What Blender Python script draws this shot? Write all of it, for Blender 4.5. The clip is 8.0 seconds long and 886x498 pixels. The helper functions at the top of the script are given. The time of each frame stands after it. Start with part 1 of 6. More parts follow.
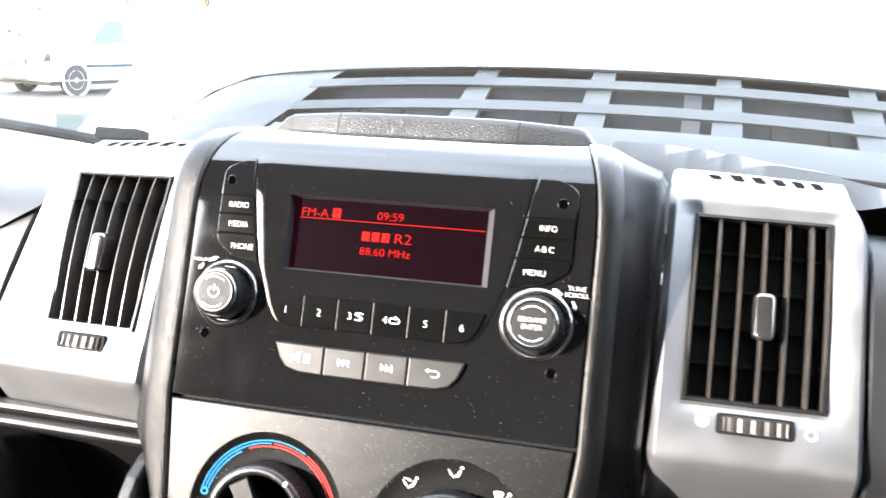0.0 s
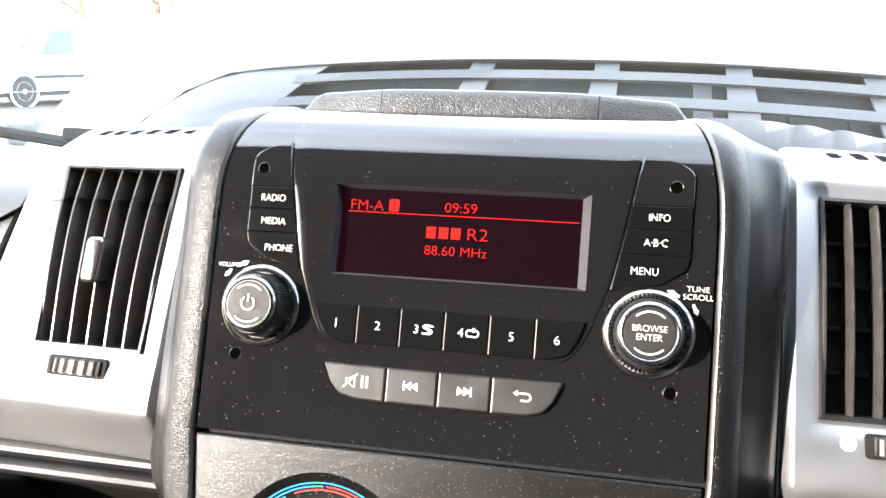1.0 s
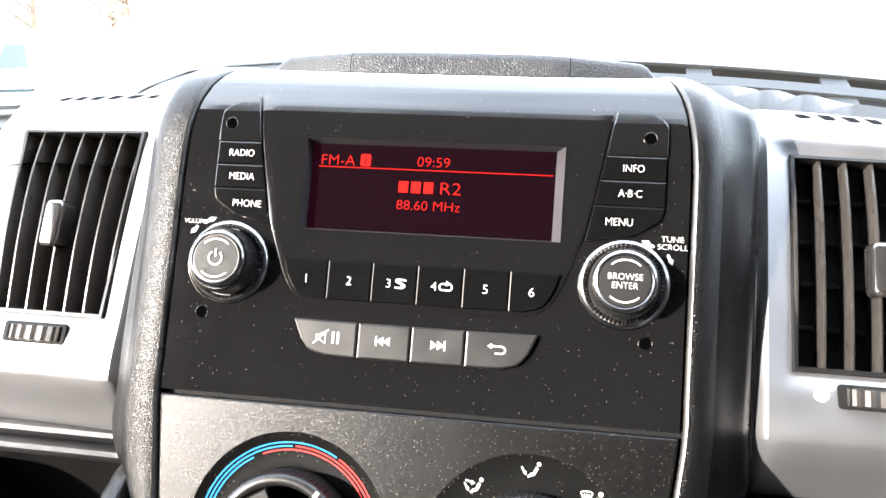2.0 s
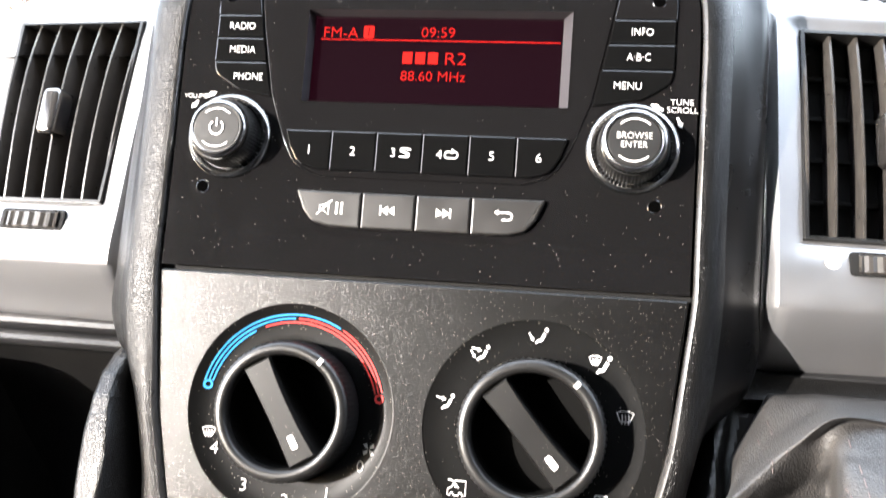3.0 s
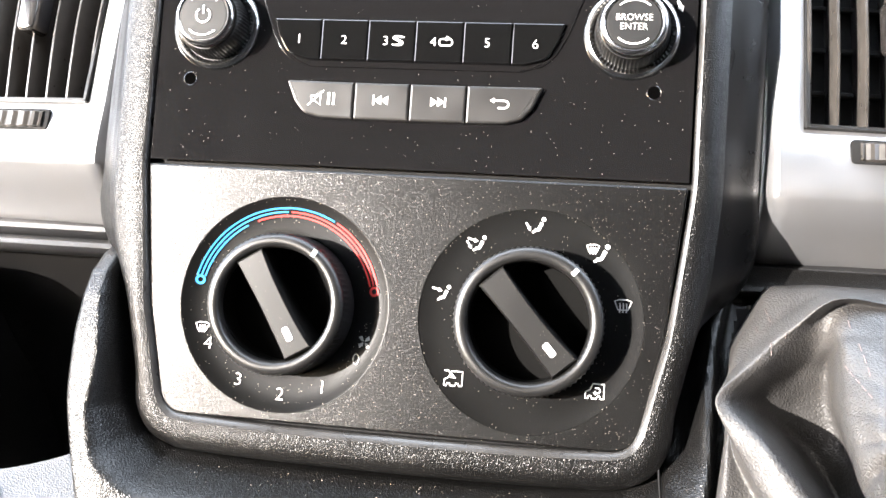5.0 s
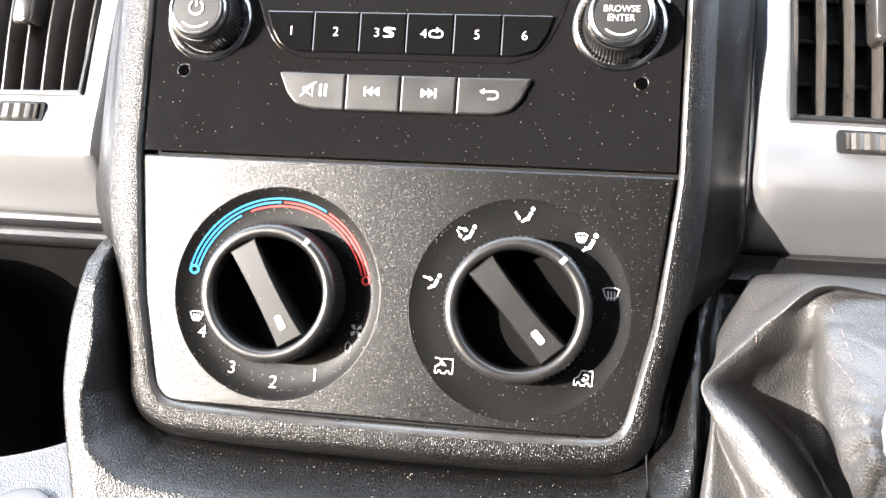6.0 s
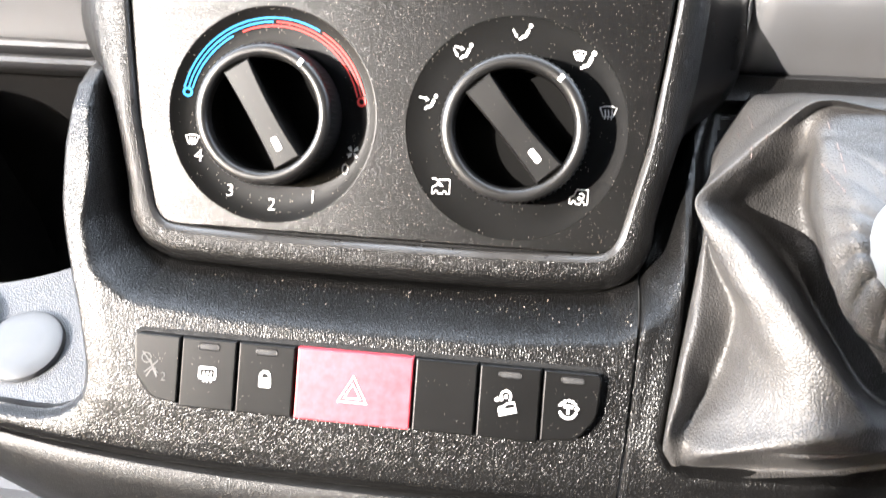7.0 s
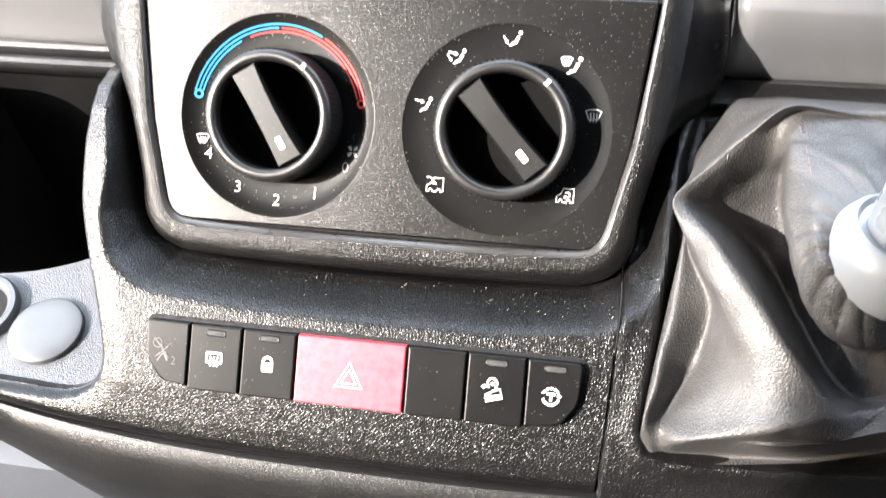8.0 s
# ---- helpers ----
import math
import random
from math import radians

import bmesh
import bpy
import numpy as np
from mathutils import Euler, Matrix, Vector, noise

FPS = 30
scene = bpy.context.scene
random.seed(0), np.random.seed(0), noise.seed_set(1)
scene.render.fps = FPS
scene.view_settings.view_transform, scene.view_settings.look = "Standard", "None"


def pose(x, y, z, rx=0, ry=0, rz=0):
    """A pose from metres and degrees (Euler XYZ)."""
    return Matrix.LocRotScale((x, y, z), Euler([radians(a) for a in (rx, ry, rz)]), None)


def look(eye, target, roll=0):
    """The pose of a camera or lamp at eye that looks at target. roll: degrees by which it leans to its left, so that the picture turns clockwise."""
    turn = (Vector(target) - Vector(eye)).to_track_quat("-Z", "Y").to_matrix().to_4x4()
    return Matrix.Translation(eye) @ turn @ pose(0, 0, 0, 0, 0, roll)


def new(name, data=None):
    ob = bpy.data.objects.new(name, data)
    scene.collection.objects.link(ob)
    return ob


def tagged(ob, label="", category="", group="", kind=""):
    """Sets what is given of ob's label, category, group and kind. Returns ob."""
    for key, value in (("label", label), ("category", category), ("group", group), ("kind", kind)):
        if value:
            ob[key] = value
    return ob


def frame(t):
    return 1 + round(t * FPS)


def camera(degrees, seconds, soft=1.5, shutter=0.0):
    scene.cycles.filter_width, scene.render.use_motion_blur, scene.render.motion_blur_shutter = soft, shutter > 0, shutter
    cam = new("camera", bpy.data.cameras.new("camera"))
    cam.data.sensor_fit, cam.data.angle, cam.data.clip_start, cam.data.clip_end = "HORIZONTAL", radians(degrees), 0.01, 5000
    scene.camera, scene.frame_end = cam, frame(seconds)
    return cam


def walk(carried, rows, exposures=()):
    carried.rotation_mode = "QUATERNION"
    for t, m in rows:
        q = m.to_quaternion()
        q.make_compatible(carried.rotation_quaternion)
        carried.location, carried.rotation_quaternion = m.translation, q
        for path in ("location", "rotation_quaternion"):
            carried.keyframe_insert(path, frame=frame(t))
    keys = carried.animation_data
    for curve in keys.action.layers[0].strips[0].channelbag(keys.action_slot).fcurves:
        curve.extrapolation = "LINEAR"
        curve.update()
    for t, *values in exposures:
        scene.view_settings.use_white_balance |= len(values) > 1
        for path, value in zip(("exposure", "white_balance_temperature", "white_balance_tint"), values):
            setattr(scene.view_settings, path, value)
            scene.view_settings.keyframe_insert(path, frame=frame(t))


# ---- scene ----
cam = camera(52.5, 8.0, shutter=0.25)
# The dash plan: x to the right, y into the dash, z up along the face of the centre stack, whose foot stands
# BASE metres over the ground and which leans back by RAKE degrees.
RAKE, BASE = 18.8, 1.25
DASH = pose(0, 0, BASE, -RAKE)
PATH = [
    (0, (0.156, -0.427, 1.413), (-0.357, 1.452, 0.959), 1.4),
    (0.2, (0.127, -0.409, 1.42), (-0.383, 1.464, 0.939), 1.4),
    (0.5, (0.088, -0.384, 1.403), (-0.355, 1.517, 0.969), 1.3),
    (0.7, (0.077, -0.373, 1.398), (-0.345, 1.532, 0.957), 1.1),
    (1, (0.081, -0.364, 1.389), (-0.343, 1.541, 0.952), 0.8),
    (1.2, (0.083, -0.363, 1.385), (-0.322, 1.547, 0.953), 0.8),
    (2.3, (0.074, -0.366, 1.347), (-0.257, 1.569, 0.967), 1.4),
    (2.5, (0.077, -0.363, 1.336), (-0.268, 1.572, 0.969), 1.0),
    (2.7, (0.074, -0.365, 1.319), (-0.255, 1.576, 0.965), 1.1),
    (3, (0.074, -0.37, 1.307), (-0.256, 1.559, 0.894), 1.2),
    (3.2, (0.072, -0.367, 1.305), (-0.245, 1.546, 0.817), 1.1),
    (3.5, (0.071, -0.363, 1.292), (-0.245, 1.553, 0.814), 1.2),
    (4, (0.071, -0.363, 1.288), (-0.246, 1.551, 0.8), 1.1),
    (4.5, (0.071, -0.366, 1.284), (-0.235, 1.543, 0.773), 1.1),
    (6, (0.077, -0.374, 1.282), (-0.225, 1.529, 0.744), 0.9),
    (6.5, (0.077, -0.376, 1.275), (-0.216, 1.511, 0.68), 0.8),
    (6.7, (0.078, -0.377, 1.279), (-0.214, 1.466, 0.559), 0.7),
    (7, (0.076, -0.38, 1.27), (-0.186, 1.414, 0.427), 0.8),
    (7.2, (0.077, -0.382, 1.269), (-0.186, 1.388, 0.377), 0.6),
    (7.5, (0.078, -0.38, 1.268), (-0.184, 1.382, 0.358), 0.9),
    (7.7, (0.083, -0.384, 1.27), (-0.207, 1.371, 0.356), 0.2),
    (8, (0.094, -0.396, 1.279), (-0.231, 1.383, 0.424), 0.5),
]
walk(cam, [(t, look(eye, target, roll)) for t, eye, target, roll in PATH], exposures=[(t, e, 6080, 12) for t, e in ((0, 3.72), (1.2, 3.66), (2.5, 3.63), (3.5, 3.60), (4.5, 3.98), (6, 4.17), (7, 4.04), (7.5, 3.93), (8, 3.95))])

# ---- world and sun ----
SUN_TO = (DASH.to_3x3() @ Vector((-0.67, -0.73, 0.03))).normalized()
world = bpy.data.worlds.new("sky")
scene.world = world
world.use_nodes = True
wn = world.node_tree
sky = wn.nodes.new("ShaderNodeTexSky")
sky.sky_type, sky.sun_disc = "NISHITA", False
sky.dust_density, sky.air_density = 1.5, 1.2
sky.sun_elevation, sky.sun_rotation = math.asin(SUN_TO.z), math.atan2(SUN_TO.x, SUN_TO.y)
# thin bright haze and cloud over the blue
veil = wn.nodes.new("ShaderNodeTexNoise")
veil.inputs["Scale"].default_value, veil.inputs["Detail"].default_value = 1.6, 5.0
wn.links.new(wn.nodes.new("ShaderNodeTexCoord").outputs["Generated"], veil.inputs["Vector"])
cover = wn.nodes.new("ShaderNodeMapRange")
cover.inputs["From Min"].default_value, cover.inputs["From Max"].default_value = 0.35, 0.65
cover.inputs["To Min"].default_value, cover.inputs["To Max"].default_value = 0.45, 0.9
wn.links.new(veil.outputs[0], cover.inputs[0])
hazy = wn.nodes.new("ShaderNodeMix")
hazy.data_type = "RGBA"
wn.links.new(cover.outputs[0], hazy.inputs[0])
wn.links.new(sky.outputs[0], hazy.inputs[6])
hazy.inputs[7].default_value = (8.8, 9.0, 9.6, 1)
wn.links.new(hazy.outputs[2], wn.nodes["Background"].inputs[0])
wn.nodes["Background"].inputs[1].default_value = 0.15
sun = new("sun", bpy.data.lights.new("sun", "SUN"))
sun.data.energy, sun.data.angle, sun.data.color = 1.78, radians(0.5), (1.0, 0.91, 0.79)
sun.matrix_world = look(SUN_TO * 50, (0, 0, 0))


# ---- materials ----
def nodes_of(name, base, rough=0.5, metal=0.0, coat=0.0, spec=0.5):
    m = bpy.data.materials.new(name)
    m.use_nodes = True
    b = m.node_tree.nodes["Principled BSDF"]
    b.inputs["Base Color"].default_value = (*base, 1)
    b.inputs["Roughness"].default_value = rough
    b.inputs["Metallic"].default_value = metal
    b.inputs["Coat Weight"].default_value = coat
    b.inputs["Coat Roughness"].default_value = 0.05
    b.inputs["Specular IOR Level"].default_value = spec
    return m, m.node_tree, b


def add(tree, kind, **values):
    n = tree.nodes.new(kind)
    for key, value in values.items():
        n.inputs[key].default_value = value
    return n


def coords(tree):
    return tree.nodes.new("ShaderNodeTexCoord").outputs["Object"]


def ramp(tree, source, stops):
    r = tree.nodes.new("ShaderNodeValToRGB")
    for _ in stops[2:]:
        r.color_ramp.elements.new(0.5)
    for e, (at, c) in zip(r.color_ramp.elements, stops):
        e.position, e.color = at, (*c, 1) if len(c) == 3 else c
    tree.links.new(source, r.inputs[0])
    return r.outputs[0]


def grain_plastic(name, base, rough, cell=900.0, bump=0.35, vary=0.15, spec=0.5, speck=0.0, fleck=0.06):
    """Moulded plastic: a pebbled leather-like grain, slight blotches and, with speck, fine pale dust."""
    m, t, b = nodes_of(name, base, rough, spec=spec)
    c = coords(t)
    bend = add(t, "ShaderNodeTexNoise", Scale=cell * 0.45, Detail=1.0)
    t.links.new(c, bend.inputs["Vector"])
    off = t.nodes.new("ShaderNodeVectorMath")
    off.operation = "MULTIPLY_ADD"
    t.links.new(bend.outputs["Color"], off.inputs[0])
    off.inputs[1].default_value = (1.1 / cell,) * 3
    t.links.new(c, off.inputs[2])
    v = add(t, "ShaderNodeTexVoronoi", Scale=cell)
    v.feature = "DISTANCE_TO_EDGE"
    t.links.new(off.outputs[0], v.inputs["Vector"])
    n = add(t, "ShaderNodeTexNoise", Scale=cell * 1.1, Detail=2.0)
    w = add(t, "ShaderNodeTexNoise", Scale=35.0, Detail=4.0)
    for x in (n, w):
        t.links.new(c, x.inputs["Vector"])
    pebble = add(t, "ShaderNodeMapRange")
    pebble.interpolation_type = "SMOOTHSTEP"
    pebble.inputs["From Max"].default_value = 0.30
    t.links.new(v.outputs["Distance"], pebble.inputs[0])
    s = add(t, "ShaderNodeMath")
    s.operation = "MULTIPLY_ADD"
    t.links.new(n.outputs[0], s.inputs[0])
    s.inputs[1].default_value = 0.9
    t.links.new(pebble.outputs[0], s.inputs[2])
    bp = add(t, "ShaderNodeBump", Strength=bump, Distance=0.2 / cell)
    t.links.new(s.outputs[0], bp.inputs["Height"])
    t.links.new(bp.outputs[0], b.inputs["Normal"])
    dark, light = [x * (1 - vary) for x in base], [x * (1 + vary) for x in base]
    col = ramp(t, w.outputs[0], [(0.3, dark), (0.7, light)])
    if speck:
        d = add(t, "ShaderNodeTexVoronoi", Scale=760.0)
        t.links.new(c, d.inputs["Vector"])
        k = ramp(t, d.outputs["Distance"], [(fleck, (1, 1, 1)), (fleck + 0.04, (0, 0, 0))])
        g = ramp(t, d.outputs["Color"], [(1 - speck, (0, 0, 0)), (1 - speck + 0.03, (1, 1, 1))])
        a = add(t, "ShaderNodeMath")
        a.operation = "MULTIPLY"
        t.links.new(k, a.inputs[0])
        t.links.new(g, a.inputs[1])
        mx = t.nodes.new("ShaderNodeMix")
        mx.data_type = "RGBA"
        t.links.new(a.outputs[0], mx.inputs[0])
        t.links.new(col, mx.inputs[6])
        mx.inputs[7].default_value = (0.26, 0.235, 0.20, 1)
        col = mx.outputs[2]
    t.links.new(col, b.inputs["Base Color"])
    r = ramp(t, w.outputs[0], [(0.3, (rough * 0.94,) * 3), (0.75, (min(1, rough * 1.06),) * 3)])
    t.links.new(r, b.inputs["Roughness"])
    return m


def gloss_plastic(name, base, rough=0.08, dust=0.3, smear=0.12):
    """Piano-black plastic with settled dust specks and faint wiped smears."""
    m, t, b = nodes_of(name, base, rough, spec=0.6)
    c = coords(t)
    v = add(t, "ShaderNodeTexVoronoi", Scale=190.0)
    w = add(t, "ShaderNodeTexVoronoi", Scale=520.0)
    s = add(t, "ShaderNodeTexNoise", Scale=28.0, Detail=5.0, Distortion=0.8)
    for x in (v, w, s):
        t.links.new(c, x.inputs["Vector"])
    total = None
    for x, size, share in ((v, 0.026, dust), (w, 0.060, dust * 0.34)):
        k = ramp(t, x.outputs["Distance"], [(size, (1, 1, 1)), (size * 1.4, (0, 0, 0))])
        g = ramp(t, x.outputs["Color"], [(1 - share, (0, 0, 0)), (1 - share + 0.02, (1, 1, 1))])
        a = add(t, "ShaderNodeMath")
        a.operation = "MULTIPLY"
        t.links.new(k, a.inputs[0])
        t.links.new(g, a.inputs[1])
        if total:
            j = add(t, "ShaderNodeMath")
            j.operation = "MAXIMUM"
            t.links.new(total, j.inputs[0])
            t.links.new(a.outputs[0], j.inputs[1])
            total = j.outputs[0]
        else:
            total = a.outputs[0]
    mx = t.nodes.new("ShaderNodeMix")
    mx.data_type = "RGBA"
    t.links.new(total, mx.inputs[0])
    mx.inputs[6].default_value = (*base, 1)
    mx.inputs[7].default_value = (0.36, 0.34, 0.31, 1)
    t.links.new(mx.outputs[2], b.inputs["Base Color"])
    sm = ramp(t, s.outputs[0], [(0.45, (rough,) * 3), (0.8, (rough + smear,) * 3)])
    rm = t.nodes.new("ShaderNodeMix")
    rm.data_type = "RGBA"
    t.links.new(total, rm.inputs[0])
    t.links.new(sm, rm.inputs[6])
    rm.inputs[7].default_value = (0.8, 0.8, 0.8, 1)
    t.links.new(rm.outputs[2], b.inputs["Roughness"])
    return m


def plain(name, base, rough=0.5, metal=0.0, vary=0.15, scale=120.0, bump=0.05, coat=0.0):
    """Smooth painted or moulded stuff with slight mottling."""
    m, t, b = nodes_of(name, base, rough, metal, coat)
    c = coords(t)
    n = add(t, "ShaderNodeTexNoise", Scale=scale, Detail=4.0)
    t.links.new(c, n.inputs["Vector"])
    t.links.new(ramp(t, n.outputs[0], [(0.3, [x * (1 - vary) for x in base]), (0.7, [min(1, x * (1 + vary)) for x in base])]), b.inputs["Base Color"])
    t.links.new(ramp(t, n.outputs[0], [(0.3, (rough * 0.85,) * 3), (0.7, (min(1, rough * 1.15),) * 3)]), b.inputs["Roughness"])
    if bump:
        bp = add(t, "ShaderNodeBump", Strength=bump, Distance=0.0004)
        n2 = add(t, "ShaderNodeTexNoise", Scale=scale * 12, Detail=2.0)
        t.links.new(c, n2.inputs["Vector"])
        t.links.new(n2.outputs[0], bp.inputs["Height"])
        t.links.new(bp.outputs[0], b.inputs["Normal"])
    return m


def glowing(name, colour, strength, base=(0.02, 0.0, 0.0)):
    m, t, b = nodes_of(name, base, 0.1)
    b.inputs["Emission Color"].default_value = (*colour, 1)
    b.inputs["Emission Strength"].default_value = strength
    return m


M_DASH = grain_plastic("black grained dash plastic", (0.014, 0.014, 0.0147), 0.40, 1000, 0.30)
M_RIM = grain_plastic("black grained console trim", (0.0034, 0.0033, 0.0032), 0.31, 1300, 0.56, spec=0.25, speck=0.10)
M_SIDE = plain("smooth black trim side", (0.0030, 0.0030, 0.0031), 0.30, vary=0.15, scale=60, bump=0.03)
M_SIDE.node_tree.nodes["Principled BSDF"].inputs["Specular IOR Level"].default_value = 0.10
# lighter than the trim: the sun's glint along the edge is painted in
M_EDGE_GLINT = plain("smooth inner edge of the trim", (0.030, 0.029, 0.028), 0.30, vary=0.2, scale=90, bump=0.02)
M_CONSOLE = grain_plastic("coarse black console plastic", (0.0040, 0.0039, 0.0038), 0.32, 900, 0.50, spec=0.33, speck=0.06)
M_CLIMATE = grain_plastic("charcoal satin panel", (0.0018, 0.0017, 0.0016), 0.305, 1700, 0.28, 0.10, 0.37, speck=0.6, fleck=0.085)
M_DISH = grain_plastic("dark dial surround", (0.0022, 0.0021, 0.0020), 0.38, 1700, 0.16, 0.12, 0.16, speck=0.4, fleck=0.11)
M_GLOSS = gloss_plastic("gloss black plastic", (0.0052, 0.0050, 0.0052), 0.06, 0.85, 0.06)
M_KEY = gloss_plastic("black key plastic", (0.0030, 0.0030, 0.0030), 0.09, 0.15, 0.05)
M_GREYKEY = plain("warm grey satin key", (0.0095, 0.0089, 0.0085), 0.40, vary=0.10, scale=60)
M_LID = grain_plastic("dark grained lid plastic", (0.012, 0.0118, 0.0116), 0.45, 700, 0.6, speck=0.1)
M_SILVER = plain("silver painted plastic", (0.30, 0.30, 0.305), 0.42, 0.82, 0.05, 40, 0.03)
M_CHROME = plain("brushed chrome", (0.27, 0.268, 0.265), 0.22, 1.0, 0.06, 90, 0.0)
M_TAB = plain("smoked chrome tab", (0.20, 0.19, 0.18), 0.16, 0.9, 0.1, 90, 0.02)
M_KNOB = grain_plastic("black knob plastic", (0.009, 0.0088, 0.0086), 0.36, 2000, 0.16, 0.2, speck=0.08)
M_GRIP = grain_plastic("dusty knob grip", (0.008, 0.0077, 0.0074), 0.38, 1600, 0.12, 0.2, 0.32, speck=0.25)
# near-black without shine: the shade inside holes is put into the colour
M_HOLE_SHADE = plain("black painted as hole shade", (0.0055, 0.0054, 0.0052), 0.9, vary=0.1, scale=500, bump=0)
M_HOLE_SHADE.node_tree.nodes["Principled BSDF"].inputs["Specular IOR Level"].default_value = 0.02
# blackest colour, painted shade for the screw holes
M_PIT_SHADE = plain("painted shade of a screw hole", (0.0008, 0.0008, 0.0008), 0.9, vary=0.1, scale=500, bump=0)
M_PIT_SHADE.node_tree.nodes["Principled BSDF"].inputs["Specular IOR Level"].default_value = 0.0
# black plastic of gaps and wells, with their shade put into the colour
M_GAP_SHADE = plain("black plastic with gap shade painted in", (0.0080, 0.0080, 0.0080), 0.75, vary=0.1, scale=500)
M_GAP_SHADE.node_tree.nodes["Principled BSDF"].inputs["Specular IOR Level"].default_value = 0.15
M_SLAT = plain("vent slat plastic", (0.034, 0.031, 0.028), 0.32, vary=0.2, scale=200)
M_WHITE = plain("white print", (0.68, 0.67, 0.65), 0.55, vary=0.04)
M_FAINT = plain("dulled grey print", (0.36, 0.35, 0.34), 0.5, vary=0.2, scale=600)
M_INDICATOR = plain("dull grey indicator", (0.016, 0.0157, 0.0154), 0.8, vary=0.2, scale=600)
M_GREYPRINT = plain("worn grey print", (0.015, 0.0147, 0.0144), 0.5, vary=0.3, scale=600)
M_BLUE = plain("blue print", (0.04, 0.22, 0.48), 0.5, vary=0.06)
M_RED = plain("red print", (0.50, 0.045, 0.04), 0.5, vary=0.06)
for m_ in (M_BLUE, M_RED, M_FAINT):
    m_.node_tree.nodes["Principled BSDF"].inputs["Specular IOR Level"].default_value = 0.1
M_HAZARD = plain("red hazard switch", (0.38, 0.036, 0.050), 0.45, vary=0.22, scale=330)
M_SWITCH = grain_plastic("black switch plastic", (0.0034, 0.0033, 0.0032), 0.36, 2200, 0.05, 0.15, 0.17, speck=0.3, fleck=0.08)
M_TRAY = grain_plastic("grey-blue tray plastic", (0.056, 0.059, 0.065), 0.44, 900, 0.7, speck=0.3)
M_LOWTRAY = grain_plastic("grey-blue moulded plastic", (0.085, 0.091, 0.103), 0.36, 700, 0.3)
M_CAP = plain("grey rubber cap", (0.055, 0.058, 0.063), 0.45, vary=0.1, scale=80)
M_LEVER = plain("pale grey lever plastic", (0.19, 0.20, 0.21), 0.30, vary=0.06, scale=70)
M_THREAD = plain("pale pink thread", (0.11, 0.085, 0.08), 0.7, vary=0.15, scale=900)
M_DISPLAY = glowing("lit display ground", (0.55, 0.06, 0.17), 0.0024, (0.0014, 0.0008, 0.0012))
M_BEVEL = plain("dark satin bevel", (0.030, 0.027, 0.030), 0.6, vary=0.1)
M_BEVEL.node_tree.nodes["Principled BSDF"].inputs["Specular IOR Level"].default_value = 0.2
M_LIT = glowing("lit red characters", (1.0, 0.03, 0.02), 0.14)
M_COWL = plain("weathered grey cowl plastic", (0.033, 0.037, 0.041), 0.55, vary=0.15, scale=25)
M_KNOBFACE = plain("matt black knob face", (0.0065, 0.0065, 0.0065), 0.55, vary=0.15, scale=300)
M_KNOBFACE.node_tree.nodes["Principled BSDF"].inputs["Specular IOR Level"].default_value = 0.3
# far darker than the cowl: shade below the slots painted as colour
M_SLOT_SHADE = plain("plastic under the slots with painted shade", (0.0035, 0.0042, 0.0046), 0.7, vary=0.5, scale=14)
for m_ in (M_COWL, M_SLOT_SHADE):
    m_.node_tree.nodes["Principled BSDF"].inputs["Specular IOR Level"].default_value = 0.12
M_RUBBER = plain("black rubber", (0.02, 0.02, 0.02), 0.6)
M_WIPER = plain("weathered wiper rubber", (0.017, 0.019, 0.022), 0.8, bump=0)
M_WIPER.node_tree.nodes["Principled BSDF"].inputs["Specular IOR Level"].default_value = 0.08
M_UNDER = grain_plastic("dusty console underside", (0.0062, 0.0060, 0.0058), 0.40, 1100, 0.35, spec=0.35, speck=0.2)
M_PAINT = plain("white van paint", (0.80, 0.80, 0.79), 0.25, vary=0.03, scale=3, bump=0.0, coat=0.6)
M_CARGLASS = plain("dark tinted window", (0.035, 0.050, 0.055), 0.10, vary=0.1, scale=4, bump=0.0)
M_TYRE = plain("tyre rubber", (0.025, 0.025, 0.025), 0.8)
M_ALLOY = plain("silver wheel", (0.55, 0.55, 0.55), 0.4, 0.1)
M_LINER = plain("dark grey headlining", (0.10, 0.098, 0.095), 0.9, vary=0.08, scale=60)
M_CABTRIM = grain_plastic("black cab trim", (0.018, 0.018, 0.019), 0.6, 500, 0.25)
M_CRUMB = plain("pale grit", (0.40, 0.35, 0.29), 0.7, vary=0.4, scale=60)
M_BARK = plain("brown bark", (0.16, 0.11, 0.075), 0.9, vary=0.3, scale=12)
M_LEAF = plain("dry tan and olive leaves", (0.36, 0.31, 0.21), 0.8, vary=0.35, scale=3)


